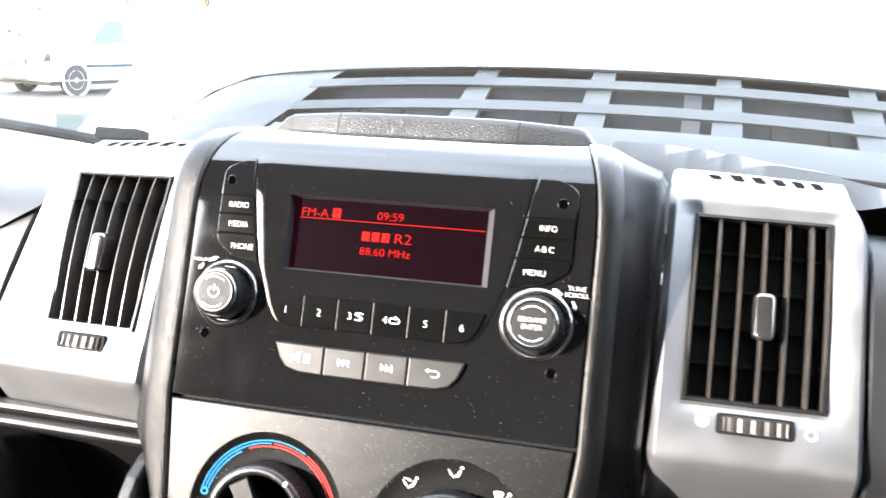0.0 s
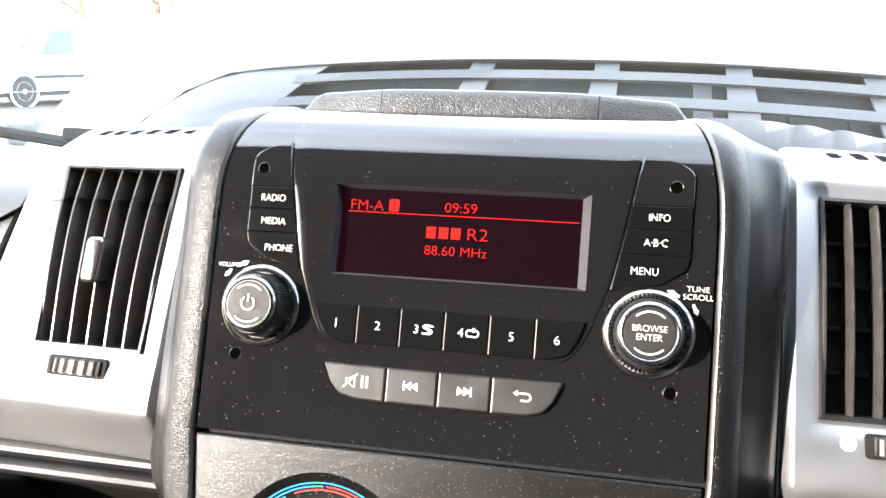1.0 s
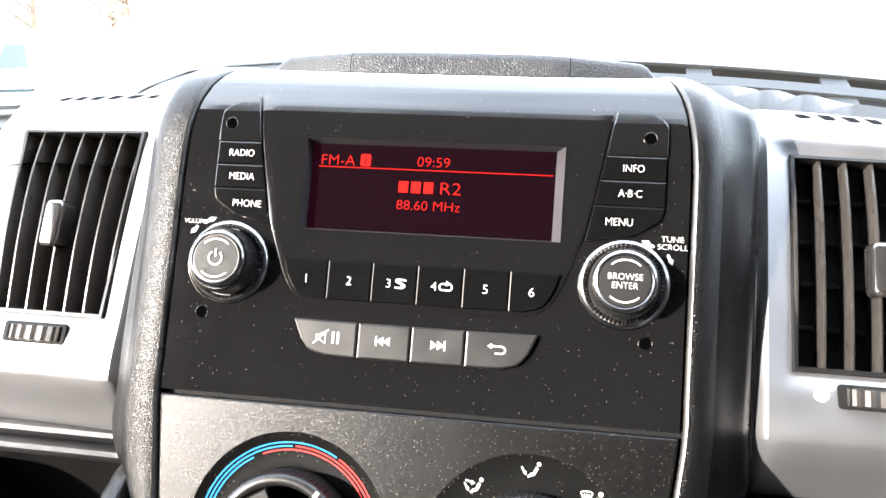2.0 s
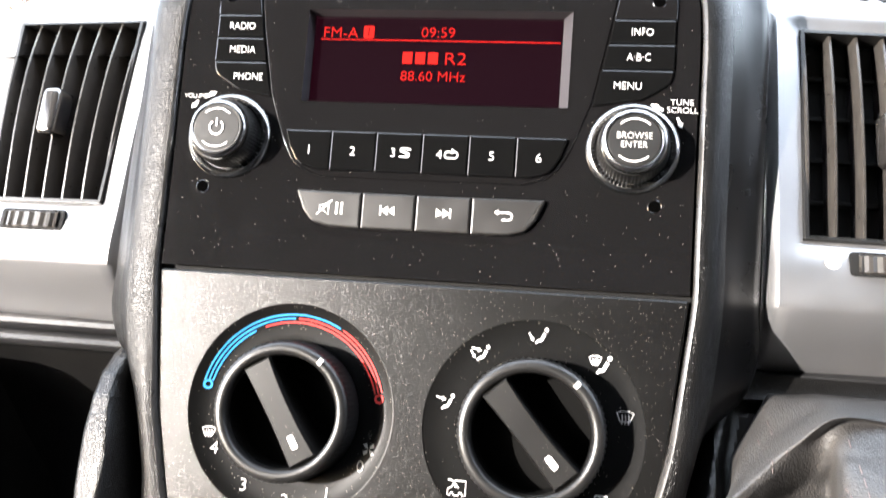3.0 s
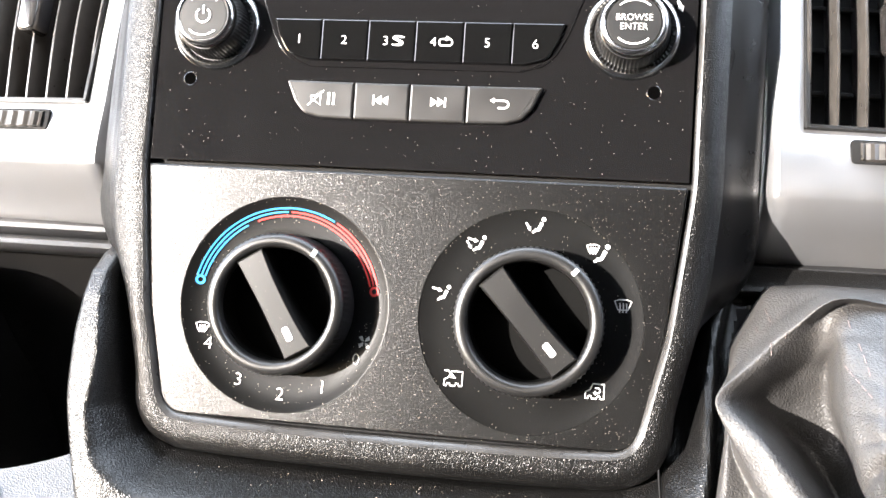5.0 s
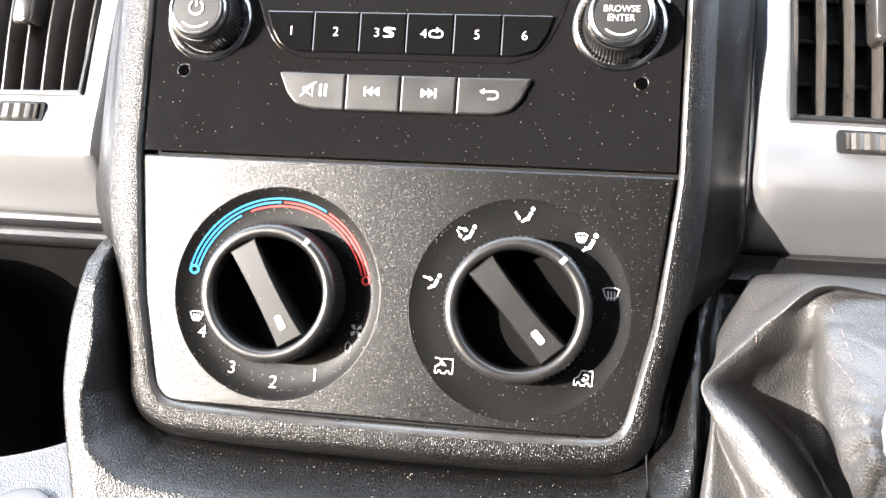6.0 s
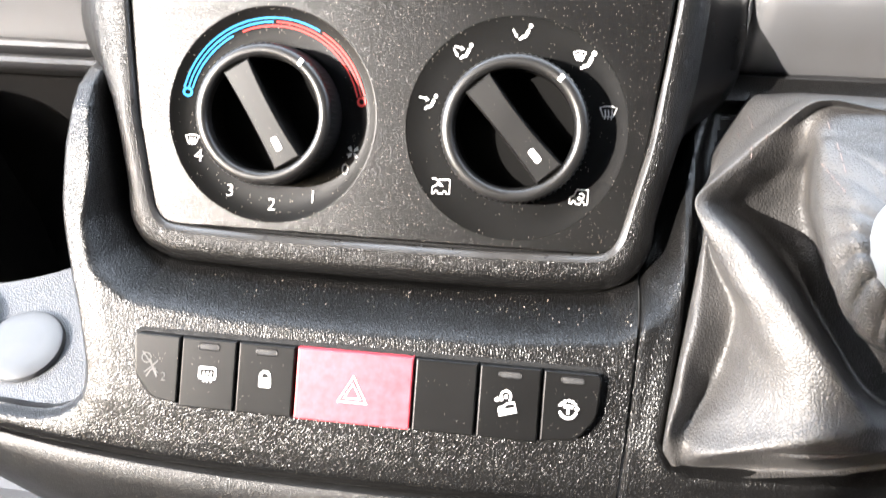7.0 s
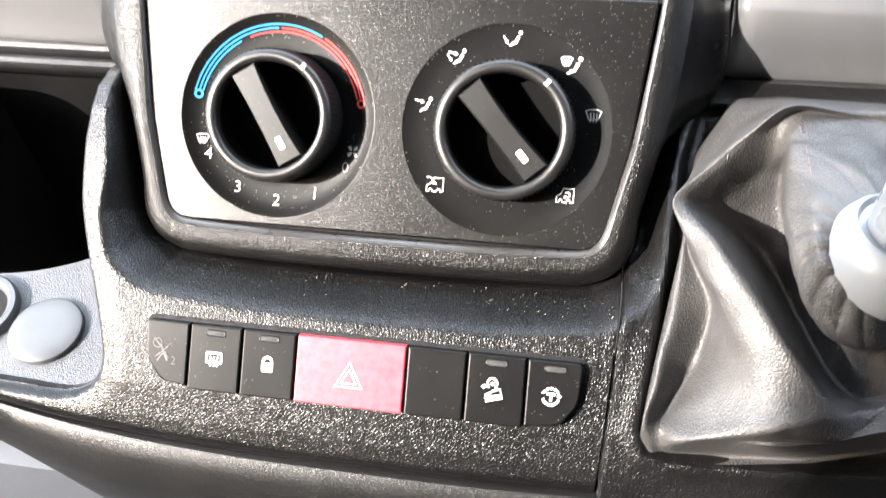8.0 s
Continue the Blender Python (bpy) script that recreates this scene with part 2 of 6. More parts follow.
def leather(name):
    m, t, b = nodes_of(name, (0.016, 0.016, 0.017), 0.40, spec=0.46)
    c = coords(t)
    v = add(t, "ShaderNodeTexVoronoi", Scale=680.0)
    v.feature = "DISTANCE_TO_EDGE"
    pebble = add(t, "ShaderNodeMapRange")
    pebble.interpolation_type = "SMOOTHSTEP"
    pebble.inputs["From Max"].default_value = 0.32
    n = add(t, "ShaderNodeTexNoise", Scale=60.0, Detail=5.0, Distortion=0.6)
    f = add(t, "ShaderNodeTexNoise", Scale=260.0, Detail=3.0)
    for x in (v, n, f):
        t.links.new(c, x.inputs["Vector"])
    t.links.new(v.outputs["Distance"], pebble.inputs[0])
    b1 = add(t, "ShaderNodeBump", Strength=0.48, Distance=0.00030)
    b2 = add(t, "ShaderNodeBump", Strength=0.10, Distance=0.0016)
    t.links.new(pebble.outputs[0], b1.inputs["Height"])
    t.links.new(f.outputs[0], b2.inputs["Height"])
    t.links.new(b2.outputs[0], b1.inputs["Normal"])
    t.links.new(b1.outputs[0], b.inputs["Normal"])
    t.links.new(ramp(t, n.outputs[0], [(0.3, (0.45,) * 3), (0.7, (0.53,) * 3)]), b.inputs["Roughness"])
    t.links.new(ramp(t, n.outputs[0], [(0.3, (0.030, 0.0287, 0.0278)), (0.7, (0.043, 0.0410, 0.0394))]), b.inputs["Base Color"])
    return m


def asphalt(name):
    m, t, b = nodes_of(name, (0.055, 0.055, 0.055), 0.85)
    c = coords(t)
    n = add(t, "ShaderNodeTexNoise", Scale=0.35, Detail=6.0)
    g = add(t, "ShaderNodeTexNoise", Scale=90.0, Detail=3.0)
    for x in (n, g):
        t.links.new(c, x.inputs["Vector"])
    mx = t.nodes.new("ShaderNodeMix")
    mx.data_type, mx.blend_type = "RGBA", "MULTIPLY"
    mx.inputs[0].default_value = 0.6
    t.links.new(ramp(t, n.outputs[0], [(0.3, (0.030, 0.030, 0.030)), (0.7, (0.055, 0.054, 0.051))]), mx.inputs[6])
    t.links.new(ramp(t, g.outputs[0], [(0.3, (0.5, 0.5, 0.5)), (0.7, (1, 1, 1))]), mx.inputs[7])
    t.links.new(mx.outputs[2], b.inputs["Base Color"])
    bp = add(t, "ShaderNodeBump", Strength=0.5, Distance=0.01)
    t.links.new(g.outputs[0], bp.inputs["Height"])
    t.links.new(bp.outputs[0], b.inputs["Normal"])
    return m


def clear_glass(name):
    m = bpy.data.materials.new(name)
    m.use_nodes = True
    t = m.node_tree
    out = t.nodes["Material Output"]
    t.nodes.remove(t.nodes["Principled BSDF"])
    clear = t.nodes.new("ShaderNodeBsdfTransparent")
    clear.inputs[0].default_value = (0.93, 0.95, 0.94, 1)
    shine = t.nodes.new("ShaderNodeBsdfGlossy")
    shine.inputs["Roughness"].default_value = 0.02
    lw = add(t, "ShaderNodeLayerWeight", Blend=0.5)
    fr = add(t, "ShaderNodeMath")
    fr.operation = "POWER"
    fr.inputs[1].default_value = 4.5
    t.links.new(lw.outputs["Facing"], fr.inputs[0])
    mx = t.nodes.new("ShaderNodeMixShader")
    t.links.new(fr.outputs[0], mx.inputs[0])
    t.links.new(clear.outputs[0], mx.inputs[1])
    t.links.new(shine.outputs[0], mx.inputs[2])
    film = t.nodes.new("ShaderNodeBsdfDiffuse")
    film.inputs[0].default_value = (0.8, 0.8, 0.78, 1)
    dust = add(t, "ShaderNodeTexNoise", Scale=6.0, Detail=5.0)
    t.links.new(coords(t), dust.inputs["Vector"])
    m2 = t.nodes.new("ShaderNodeMixShader")
    t.links.new(ramp(t, dust.outputs[0], [(0.3, (0.011,) * 3), (0.8, (0.022,) * 3)]), m2.inputs[0])
    t.links.new(mx.outputs[0], m2.inputs[1])
    t.links.new(film.outputs[0], m2.inputs[2])
    t.links.new(m2.outputs[0], out.inputs[0])
    return m


M_LEATHER = leather("black gaiter leather")
M_ASPHALT = asphalt("worn asphalt")
M_GLASS = clear_glass("clear glass")

# ---- building helpers ----
ORIGIN = {}


def thing(name, label, category, at=(0, 0, 0), group="", base=None):
    """A thing: an Empty at a place of the dash plan (or, with base, of the world)."""
    ob = new(name)
    ob.empty_display_size = 0.02
    ob.matrix_world = (DASH if base is None else base) @ Matrix.Translation(at)
    ORIGIN[ob.name] = Vector(at)
    return tagged(ob, label, category, group)


def part(name, bm, material, parent, label="", sharp=38, flip=True):
    """Links a bmesh as one mesh object under a thing or a part; the mesh is given in the plan's metres."""
    at = ORIGIN[parent.name]
    bmesh.ops.translate(bm, verts=bm.verts, vec=-at)
    if flip:
        bmesh.ops.recalc_face_normals(bm, faces=bm.faces)
    me = bpy.data.meshes.new(name)
    bm.to_mesh(me)
    bm.free()
    for p in me.polygons:
        p.use_smooth = True
    me.set_sharp_from_angle(angle=radians(sharp))
    me.materials.append(material)
    ob = new(name, me)
    ob.parent = parent
    ORIGIN[ob.name] = at
    if label:
        tagged(ob, label)
    return ob


def join(*bms):
    out = bms[0]
    for b in bms[1:]:
        me = bpy.data.meshes.new("tmp")
        b.to_mesh(me)
        b.free()
        out.from_mesh(me)
        bpy.data.meshes.remove(me)
    return out


def sheet(rows, closed=False):
    """A skin over rows of points."""
    bm = bmesh.new()
    vs = [[bm.verts.new(p) for p in row] for row in rows]
    for a, b in zip(vs, vs[1:]):
        n = len(a)
        for i in range(n if closed else n - 1):
            j = (i + 1) % n
            bm.faces.new((a[i], a[j], b[j], b[i]))
    return bm


def rounded(points, seg=5):
    """A polygon from corners (x, z, radius)."""
    out, n = [], len(points)
    for i, (x, z, r) in enumerate(points):
        p, a, b = Vector((x, z)), Vector(points[i - 1][:2]), Vector(points[(i + 1) % n][:2])
        if r <= 0:
            out.append((x, z))
            continue
        u, v = (a - p).normalized(), (b - p).normalized()
        half = u.angle(v) / 2
        cut = min(r / math.tan(half), (a - p).length * 0.49, (b - p).length * 0.49)
        for k in range(seg + 1):
            f = k / seg
            q = p + u * cut * (1 - f) ** 2 + v * cut * f**2
            out.append((q.x, q.y))
    return out


def inset(poly, d):
    """The polygon moved inwards by d."""
    n = len(poly)
    area = sum(poly[i - 1][0] * poly[i][1] - poly[i][0] * poly[i - 1][1] for i in range(n))
    s = 1 if area > 0 else -1
    out = []
    for i in range(n):
        a, p, b = Vector(poly[i - 1]), Vector(poly[i]), Vector(poly[(i + 1) % n])
        e, f = (p - a), (b - p)
        if e.length < 1e-7 or f.length < 1e-7:
            out.append(tuple(p))
            continue
        e.normalize(), f.normalize()
        m = Vector((-e.y - f.y, e.x + f.x))
        m = m.normalized() if m.length > 1e-6 else Vector((-e.y, e.x))
        k = max(0.35, m.dot(Vector((-e.y, e.x))))
        out.append(tuple(p + m * (s * d / k)))
    return out


def flat(z):
    return 0.0


def plate(poly, height, depth=0.002, edge=0.0004, face=flat, steps=2):
    """A raised plate with rounded edges on the stack's face: it stands height proud and reaches depth behind."""
    rows = [[(x, face(z) + depth, z) for x, z in poly], [(x, face(z) - height + edge, z) for x, z in poly]]
    for k in range(1, steps + 1):
        a = k / steps * math.pi / 2
        rows.append([(x, face(z) - height + edge * (1 - math.sin(a)), z) for x, z in inset(poly, edge * (1 - math.cos(a)))])
    bm = sheet(rows, closed=True)
    bm.verts.ensure_lookup_table()
    bm.faces.new(bm.verts[-len(poly):])
    return bm


def ribbon(points, width, y, face=flat, closed=False):
    """A flat printed line."""
    pts = [Vector(p) for p in points]
    n, left, right = len(pts), [], []
    for i, p in enumerate(pts):
        a = pts[i - 1] if i or closed else p
        b = pts[(i + 1) % n] if i < n - 1 or closed else p
        d = (b - a).normalized()
        m = Vector((-d.y, d.x)) * width / 2
        for side, q in ((left, p + m), (right, p - m)):
            side.append((q.x, face(q.y) + y, q.y))
    if closed:
        left.append(left[0]), right.append(right[0])
    return sheet([left, right])


def patch(poly, y, face=flat):
    """A flat printed area."""
    bm = bmesh.new()
    bm.faces.new([bm.verts.new((x, face(z) + y, z)) for x, z in poly])
    bmesh.ops.triangulate(bm, faces=bm.faces)
    return bm


def arc(cx, cz, r, a0, a1, n=24):
    return [(cx + r * math.cos(radians(a0 + (a1 - a0) * k / n)), cz + r * math.sin(radians(a0 + (a1 - a0) * k / n))) for k in range(n + 1)]


def lettering(text, height, x, z, y, material, parent, face=flat, width=None, name="lettering", align="C", label="", warp=None):
    cu = bpy.data.curves.new("tmp", "FONT")
    cu.body, cu.size, cu.resolution_u, cu.offset = text, 1.0, 3, -0.013
    ob = bpy.data.objects.new("tmp", cu)
    scene.collection.objects.link(ob)
    bpy.context.view_layer.update()
    me = bpy.data.meshes.new_from_object(ob.evaluated_get(bpy.context.evaluated_depsgraph_get()))
    bpy.data.objects.remove(ob)
    bpy.data.curves.remove(cu)
    bm = bmesh.new()
    bm.from_mesh(me)
    bpy.data.meshes.remove(me)
    xs, ys = [v.co.x for v in bm.verts], [v.co.y for v in bm.verts]
    x0, x1, y0, y1 = min(xs), max(xs), min(ys), max(ys)
    k = height / (y1 - y0)
    kx = width / (x1 - x0) if width else k * 1.05
    off = {"C": (x0 + x1) / 2, "L": x0}[align]
    for v in bm.verts:
        px, pz = x + (v.co.x - off) * kx, z + (v.co.y - (y0 + y1) / 2) * k
        v.co = (px, face(pz) + y, pz)
    return part(name, warp(bm) if warp else bm, material, parent, label, flip=False)


def turned(profile, cx, cz, y0=0.0, seg=48, cap=True):
    """A turned shape round the line through (cx, cz) that points out of the face: profile rows of (radius, height, rib depth)."""
    rows = []
    for row in profile:
        r, h, rib = (*row, 0)[:3]
        rows.append([(cx + (r - (rib if k % 2 else 0)) * math.cos(2 * math.pi * k / seg), y0 - h, cz + (r - (rib if k % 2 else 0)) * math.sin(2 * math.pi * k / seg)) for k in range(seg)])
    bm = sheet(rows, closed=True)
    bm.verts.ensure_lookup_table()
    if cap and profile[-1][0] > 1e-6:
        bm.faces.new(bm.verts[-seg:])
    return bm


def block(x0, x1, y0, y1, z0, z1, bevel=0.0, seg=2):
    bm = bmesh.new()
    bmesh.ops.create_cube(bm, size=1.0, matrix=Matrix.Translation(((x0 + x1) / 2, (y0 + y1) / 2, (z0 + z1) / 2)) @ Matrix.Diagonal((x1 - x0, y1 - y0, z1 - z0, 1)))
    if bevel:
        bmesh.ops.bevel(bm, geom=bm.edges[:], offset=bevel, segments=seg, profile=0.7, affect="EDGES")
    return bm


def swept(points, radius, seg=8, scale=None):
    """A tube along points."""
    rows = []
    pts = [Vector(p) for p in points]
    for i, p in enumerate(pts):
        d = (pts[min(i + 1, len(pts) - 1)] - pts[max(i - 1, 0)]).normalized()
        a = d.orthogonal().normalized() if abs(d.z) > 0.9 else d.cross(Vector((0, 0, 1))).normalized()
        b = d.cross(a)
        r = radius * (scale[i] if scale else 1)
        rows.append([p + (a * math.cos(2 * math.pi * k / seg) + b * math.sin(2 * math.pi * k / seg)) * r for k in range(seg)])
    bm = sheet(rows, closed=True)
    bm.verts.ensure_lookup_table()
    bm.faces.new(bm.verts[:seg]), bm.faces.new(bm.verts[-seg:])
    return bm


def smooth(a, b, x):
    f = min(1, max(0, (x - a) / (b - a)))
    return f * f * (3 - 2 * f)


def table(x, xs, ys):
    return float(np.interp(x, xs, ys))


def spline(points, n):
    """n points along a Catmull-Rom curve."""
    p = [np.array(q, float) for q in points]
    p = [2 * p[0] - p[1], *p, 2 * p[-1] - p[-2]]
    out = []
    for k in range(n):
        s = k / (n - 1) * (len(p) - 3)
        i = min(int(s), len(p) - 4)
        f = s - i
        a, b, c, d = p[i:i + 4]
        out.append(tuple(0.5 * (2 * b + (c - a) * f + (2 * a - 5 * b + 4 * c - d) * f * f + (3 * b - a - 3 * c + d) * f**3)))
    return out

# ---- the centre stack's face ----
TOP_Z = [-0.2, 0.083, 0.092, 0.100, 0.108, 0.1145, 0.120, 0.1245, 0.128, 0.1305]
TOP_Y = [0.0, 0.0, 0.0012, 0.0040, 0.0085, 0.0145, 0.0225, 0.0330, 0.0440, 0.0560]


def face_y(z):
    """How far the face of the radio bends back at a height: flat, then rolling over at the top."""
    return table(z, TOP_Z, TOP_Y)


EDGE_Z = [-0.1435, -0.132, -0.097, -0.037, 0.070, 0.085, 0.098, 0.108, 0.116, 0.124, 0.1305]
EDGE_X = [0.0960, 0.1000, 0.1078, 0.1138, 0.1138, 0.1130, 0.1112, 0.1088, 0.1060, 0.1025, 0.0990]


def edge_x(z):
    return table(z, EDGE_Z, EDGE_X)


def spread(shares, w, x0, x1, ref):
    """Columns across a width of 2 w, with one column on x0 and one on x1."""
    c0, c1 = min(shares, key=lambda c: abs(c * ref - x0)), min(shares, key=lambda c: abs(c * ref - x1))
    out = []
    for c in shares:
        if c > c1:
            out.append(x1 + (c - c1) / (1 - c1) * (w - x1))
        elif c < c0:
            out.append(x0 + (c - c0) / (-1 - c0) * (-w - x0))
        else:
            out.append(x0 + (c - c0) / (c1 - c0) * (x1 - x0))
    return out


def face_grid(z0, z1, shrink, back, hole=None, nx=26):
    """The face between two heights as a grid, with an opening (x0, x1, z0, z1) where one is given."""
    zs = list(np.linspace(z0, min(z1, 0.083), 14)) + ([z for z in np.linspace(0.083, z1, 22)[1:]] if z1 > 0.083 else [])
    fs = list(np.linspace(-1, 1, nx))
    if hole:
        zs = sorted([z for z in zs if min(abs(z - hole[2]), abs(z - hole[3])) > 0.002] + [hole[2], hole[3]])
    bm = bmesh.new()
    rows = []
    for z in zs:
        w = edge_x(z) - shrink
        xs = [f * w for f in fs]
        if hole:
            xs = spread(fs, w, hole[0], hole[1], 0.1128)
        rows.append([bm.verts.new((x, face_y(z) + back + 0.00012 * smooth(0.990, 1.0, abs(x) / w), z)) for x in xs])
    for a, b in zip(rows, rows[1:]):
        for i in range(len(fs) - 1):
            cx, cz = (a[i].co.x + a[i + 1].co.x) / 2, (a[i].co.z + b[i].co.z) / 2
            if hole and hole[0] < cx < hole[1] and hole[2] < cz < hole[3]:
                continue
            bm.faces.new((a[i], a[i + 1], b[i + 1], b[i]))
    return bm


SCREEN = (-0.0558, 0.0602, 0.0400, 0.0818)

# ---- dashboard ----
dash = thing("dashboard", "black grained plastic dashboard with a tall centre stack, dusty and sunlit", "dashboard")
part("stack_backing", face_grid(-0.146, 0.1305, -0.003, 0.0055), M_GAP_SHADE, dash)


def rim_rows():
    """The trim round the stack: a rounded rib swept from behind the top, down one side, under and up the other."""
    side = [(edge_x(z), z) for z in (0.1305, 0.1285, 0.126, 0.123, 0.119, 0.114, 0.108, 0.100, 0.090, 0.080, 0.065, 0.04, 0.01, -0.02, -0.037, -0.055, -0.075, -0.097, -0.112, -0.124, -0.131)]
    corner = [(0.0985, -0.1365), (0.0955, -0.1408), (0.0905, -0.1432)]
    bottom = [(0.080, -0.1440), (0.055, -0.1448), (0.028, -0.1452), (0.0, -0.1453)]
    right = side + corner + bottom
    path = right + [(-x, z) for x, z in reversed(right[:-1])]
    pts = [Vector((x, face_y(z), z)) for x, z in path]
    rows = []
    for i, p in enumerate(pts):
        t = (pts[min(i + 1, len(pts) - 1)] - pts[max(i - 1, 0)]).normalized()
        dz = 0.002
        n = Vector((0, -1, 0)) if p.z < 0.084 else Vector((0, -2 * dz, face_y(p.z + dz) - face_y(p.z - dz))).normalized()
        o = n.cross(t).normalized()
        if o.x * p.x < -1e-6 or (abs(p.x) < 1e-6 and o.z > 0):
            o = -o
        low = smooth(0.120, 0.146, -p.z)
        side_w = smooth(-0.096, -0.064, p.z)
        k = 1.0 + 0.32 * low
        high = [(0.0003, -0.004), (0.0003, -0.0002), (0.0009, 0.0008), (0.0019, 0.0013), (0.0037, 0.0014), (0.0065, 0.0012), (0.0100, 0.0006), (0.0132, -0.0002), (0.0156, -0.0014), (0.0172, -0.0032), (0.0188, -0.0060), (0.0210, -0.0100), (0.0238, -0.0148), (0.0268, -0.0196), (0.0300, -0.0245), (0.0326, -0.0360)]
        deep = [(-0.0010, -0.004), (-0.0010, 0.0002), (-0.0004, 0.0014), (0.0012, 0.0024), (0.0036, 0.0028), (0.0062, 0.0024), (0.0084, 0.0010), (0.0100, -0.0014), (0.0109, -0.0050), (0.0113, -0.0090), (0.0115, -0.0140), (0.0117, -0.0200), (0.0119, -0.0280), (0.0121, -0.0360), (0.0124, -0.0480), (0.0126, -0.0600)]
        if p.x > 0:
            high = [(0.0003, -0.004), (0.0003, -0.0002), (0.0009, 0.0008), (0.0019, 0.0013), (0.0035, 0.0014), (0.0060, 0.0009), (0.0082, -0.0002), (0.0104, -0.0020), (0.0128, -0.0046), (0.0152, -0.0078), (0.0178, -0.0114), (0.0206, -0.0150), (0.0236, -0.0184), (0.0268, -0.0216), (0.0300, -0.0247), (0.0326, -0.0360)]
        wide, flatter = (0.1452 - abs(p.x)) / 0.0314, 1 - 0.45 * smooth(0.085, 0.125, p.z)
        shallow = 1.0 if p.x > 0 else 0.72 + 0.28 * smooth(-0.03, 0.09, p.z)
        high = [(a if a < 0.002 else 0.0019 + (a - 0.0019) * wide, b * flatter * (shallow if b < -0.0032 else 1)) for a, b in high]
        prof = [(a * side_w + c * k * (1 - side_w), b * side_w + d * (1 - side_w)) for (a, b), (c, d) in zip(high, deep)]
        rows.append([p + o * a + n * b for a, b in prof])
    return rows


def finer(rows, n):
    """Rows made smooth along their length."""
    cols = [spline([row[i] for row in rows], n) for i in range(len(rows[0]))]
    return [[c[k] for c in cols] for k in range(n)]


TRIM = finer(rim_rows(), 170)
trim = part("stack_trim", join(sheet([row[3:9] for row in TRIM[:64]]), sheet([row[3:] for row in TRIM[63:]])), M_RIM, dash, "black grained trim round the stack")
part("trim_side", sheet([row[8:] for row in TRIM[:64]]), M_SIDE, trim, "smooth black side of the trim")
part("trim_edge", sheet([row[:4] for row in TRIM]), M_EDGE_GLINT, trim, "inner edge lightened as a sun glint")

# Lower console: a broad lip that wraps the foot of the stack behind a deep groove.
FOOT = [(0.1255, -0.045), (0.1205, -0.096), (0.1125, -0.138), (0.1060, -0.1500), (0.0950, -0.1575), (0.055, -0.1610), (0.0, -0.1618)]
FOOT = FOOT + [(-x, z) for x, z in reversed(FOOT[:-1])] + [(-0.1255, 0.05), (0.1255, 0.05)]


def outside(x, z, poly=FOOT):
    """Distance of a point outside a polygon; inside it is negative."""
    best, inside = 1e9, False
    for i in range(len(poly)):
        (ax, az), (bx, bz) = poly[i - 1], poly[i]
        dx, dz = bx - ax, bz - az
        f = min(1, max(0, ((x - ax) * dx + (z - az) * dz) / (dx * dx + dz * dz)))
        best = min(best, math.hypot(x - ax - f * dx, z - az - f * dz))
        if (az > z) != (bz > z) and x < (bx - ax) * (z - az) / (bz - az) + ax:
            inside = not inside
    return -best if inside else best


LIP_Z = [-0.2600, -0.2450, -0.2300, -0.215, -0.19, -0.17, -0.15, -0.13, -0.11, -0.09, -0.07, -0.055]
LIP_Y = [-0.0165, -0.0205, -0.0230, -0.0238, -0.021, -0.0165, -0.008, 0.003, 0.016, 0.030, 0.044, 0.052]
ARM_Z = [-0.2600, -0.2450, -0.2300, -0.215, -0.19, -0.17, -0.15, -0.13, -0.11, -0.095, -0.085, -0.077, -0.070, -0.055]
ARM_Y = [-0.0165, -0.0205, -0.0230, -0.0238, -0.0215, -0.0185, -0.0150, -0.0115, -0.0085, -0.005, 0.000, 0.010, 0.025, 0.047]


def lip_y(z):
    return table(z, ARM_Z, ARM_Y)


def gear_y(x, z):
    f = smooth(0.108, 0.122, x)
    return lip_y(z) * (1 - f) + table(z, LIP_Z, LIP_Y) * f


def crease_z(x):
    """The lower edge of the console's face, a shallow bow."""
    return -0.2425 + 0.42 * max(0, abs(x + 0.005) - 0.02) ** 2 * (1.15 if x < 0 else 0.7)


def console_y(x, z):
    d = outside(x, z)
    return (gear_y(x, z) if x > 0.1 else lip_y(z)) + 0.024 * (1 - smooth(-0.001, 0.0185 - 0.0110 * smooth(-0.168, -0.110, z), d)) + 0.03 * (1 - smooth(-0.004, 0.001, d))


# The free edge of the console: along the open tray, round the corner and up the arm beside the stack.
TRAY_RIM = [(-0.34, -0.2190), (-0.25, -0.2215), (-0.19, -0.2228), (-0.159, -0.2237), (-0.1484, -0.2243), (-0.1379, -0.2241), (-0.1300, -0.2220), (-0.1248, -0.2188), (-0.1213, -0.2145), (-0.1200, -0.2090)]
ARM_RIM = [(-0.1200, -0.2090), (-0.1208, -0.2000), (-0.1256, -0.1807), (-0.1315, -0.1621), (-0.1377, -0.1386), (-0.1392, -0.1147), (-0.1388, -0.0977), (-0.1388, -0.0830), (-0.1400, -0.0750), (-0.1420, -0.0680)]
LEFT_X, LEFT_Z = zip(*[(v[0], v[1]) for v in spline([Vector((x, z, 0)) for x, z in ARM_RIM], 60)])
RIM_POLY = TRAY_RIM + list(zip(LEFT_X, LEFT_Z))[1:]


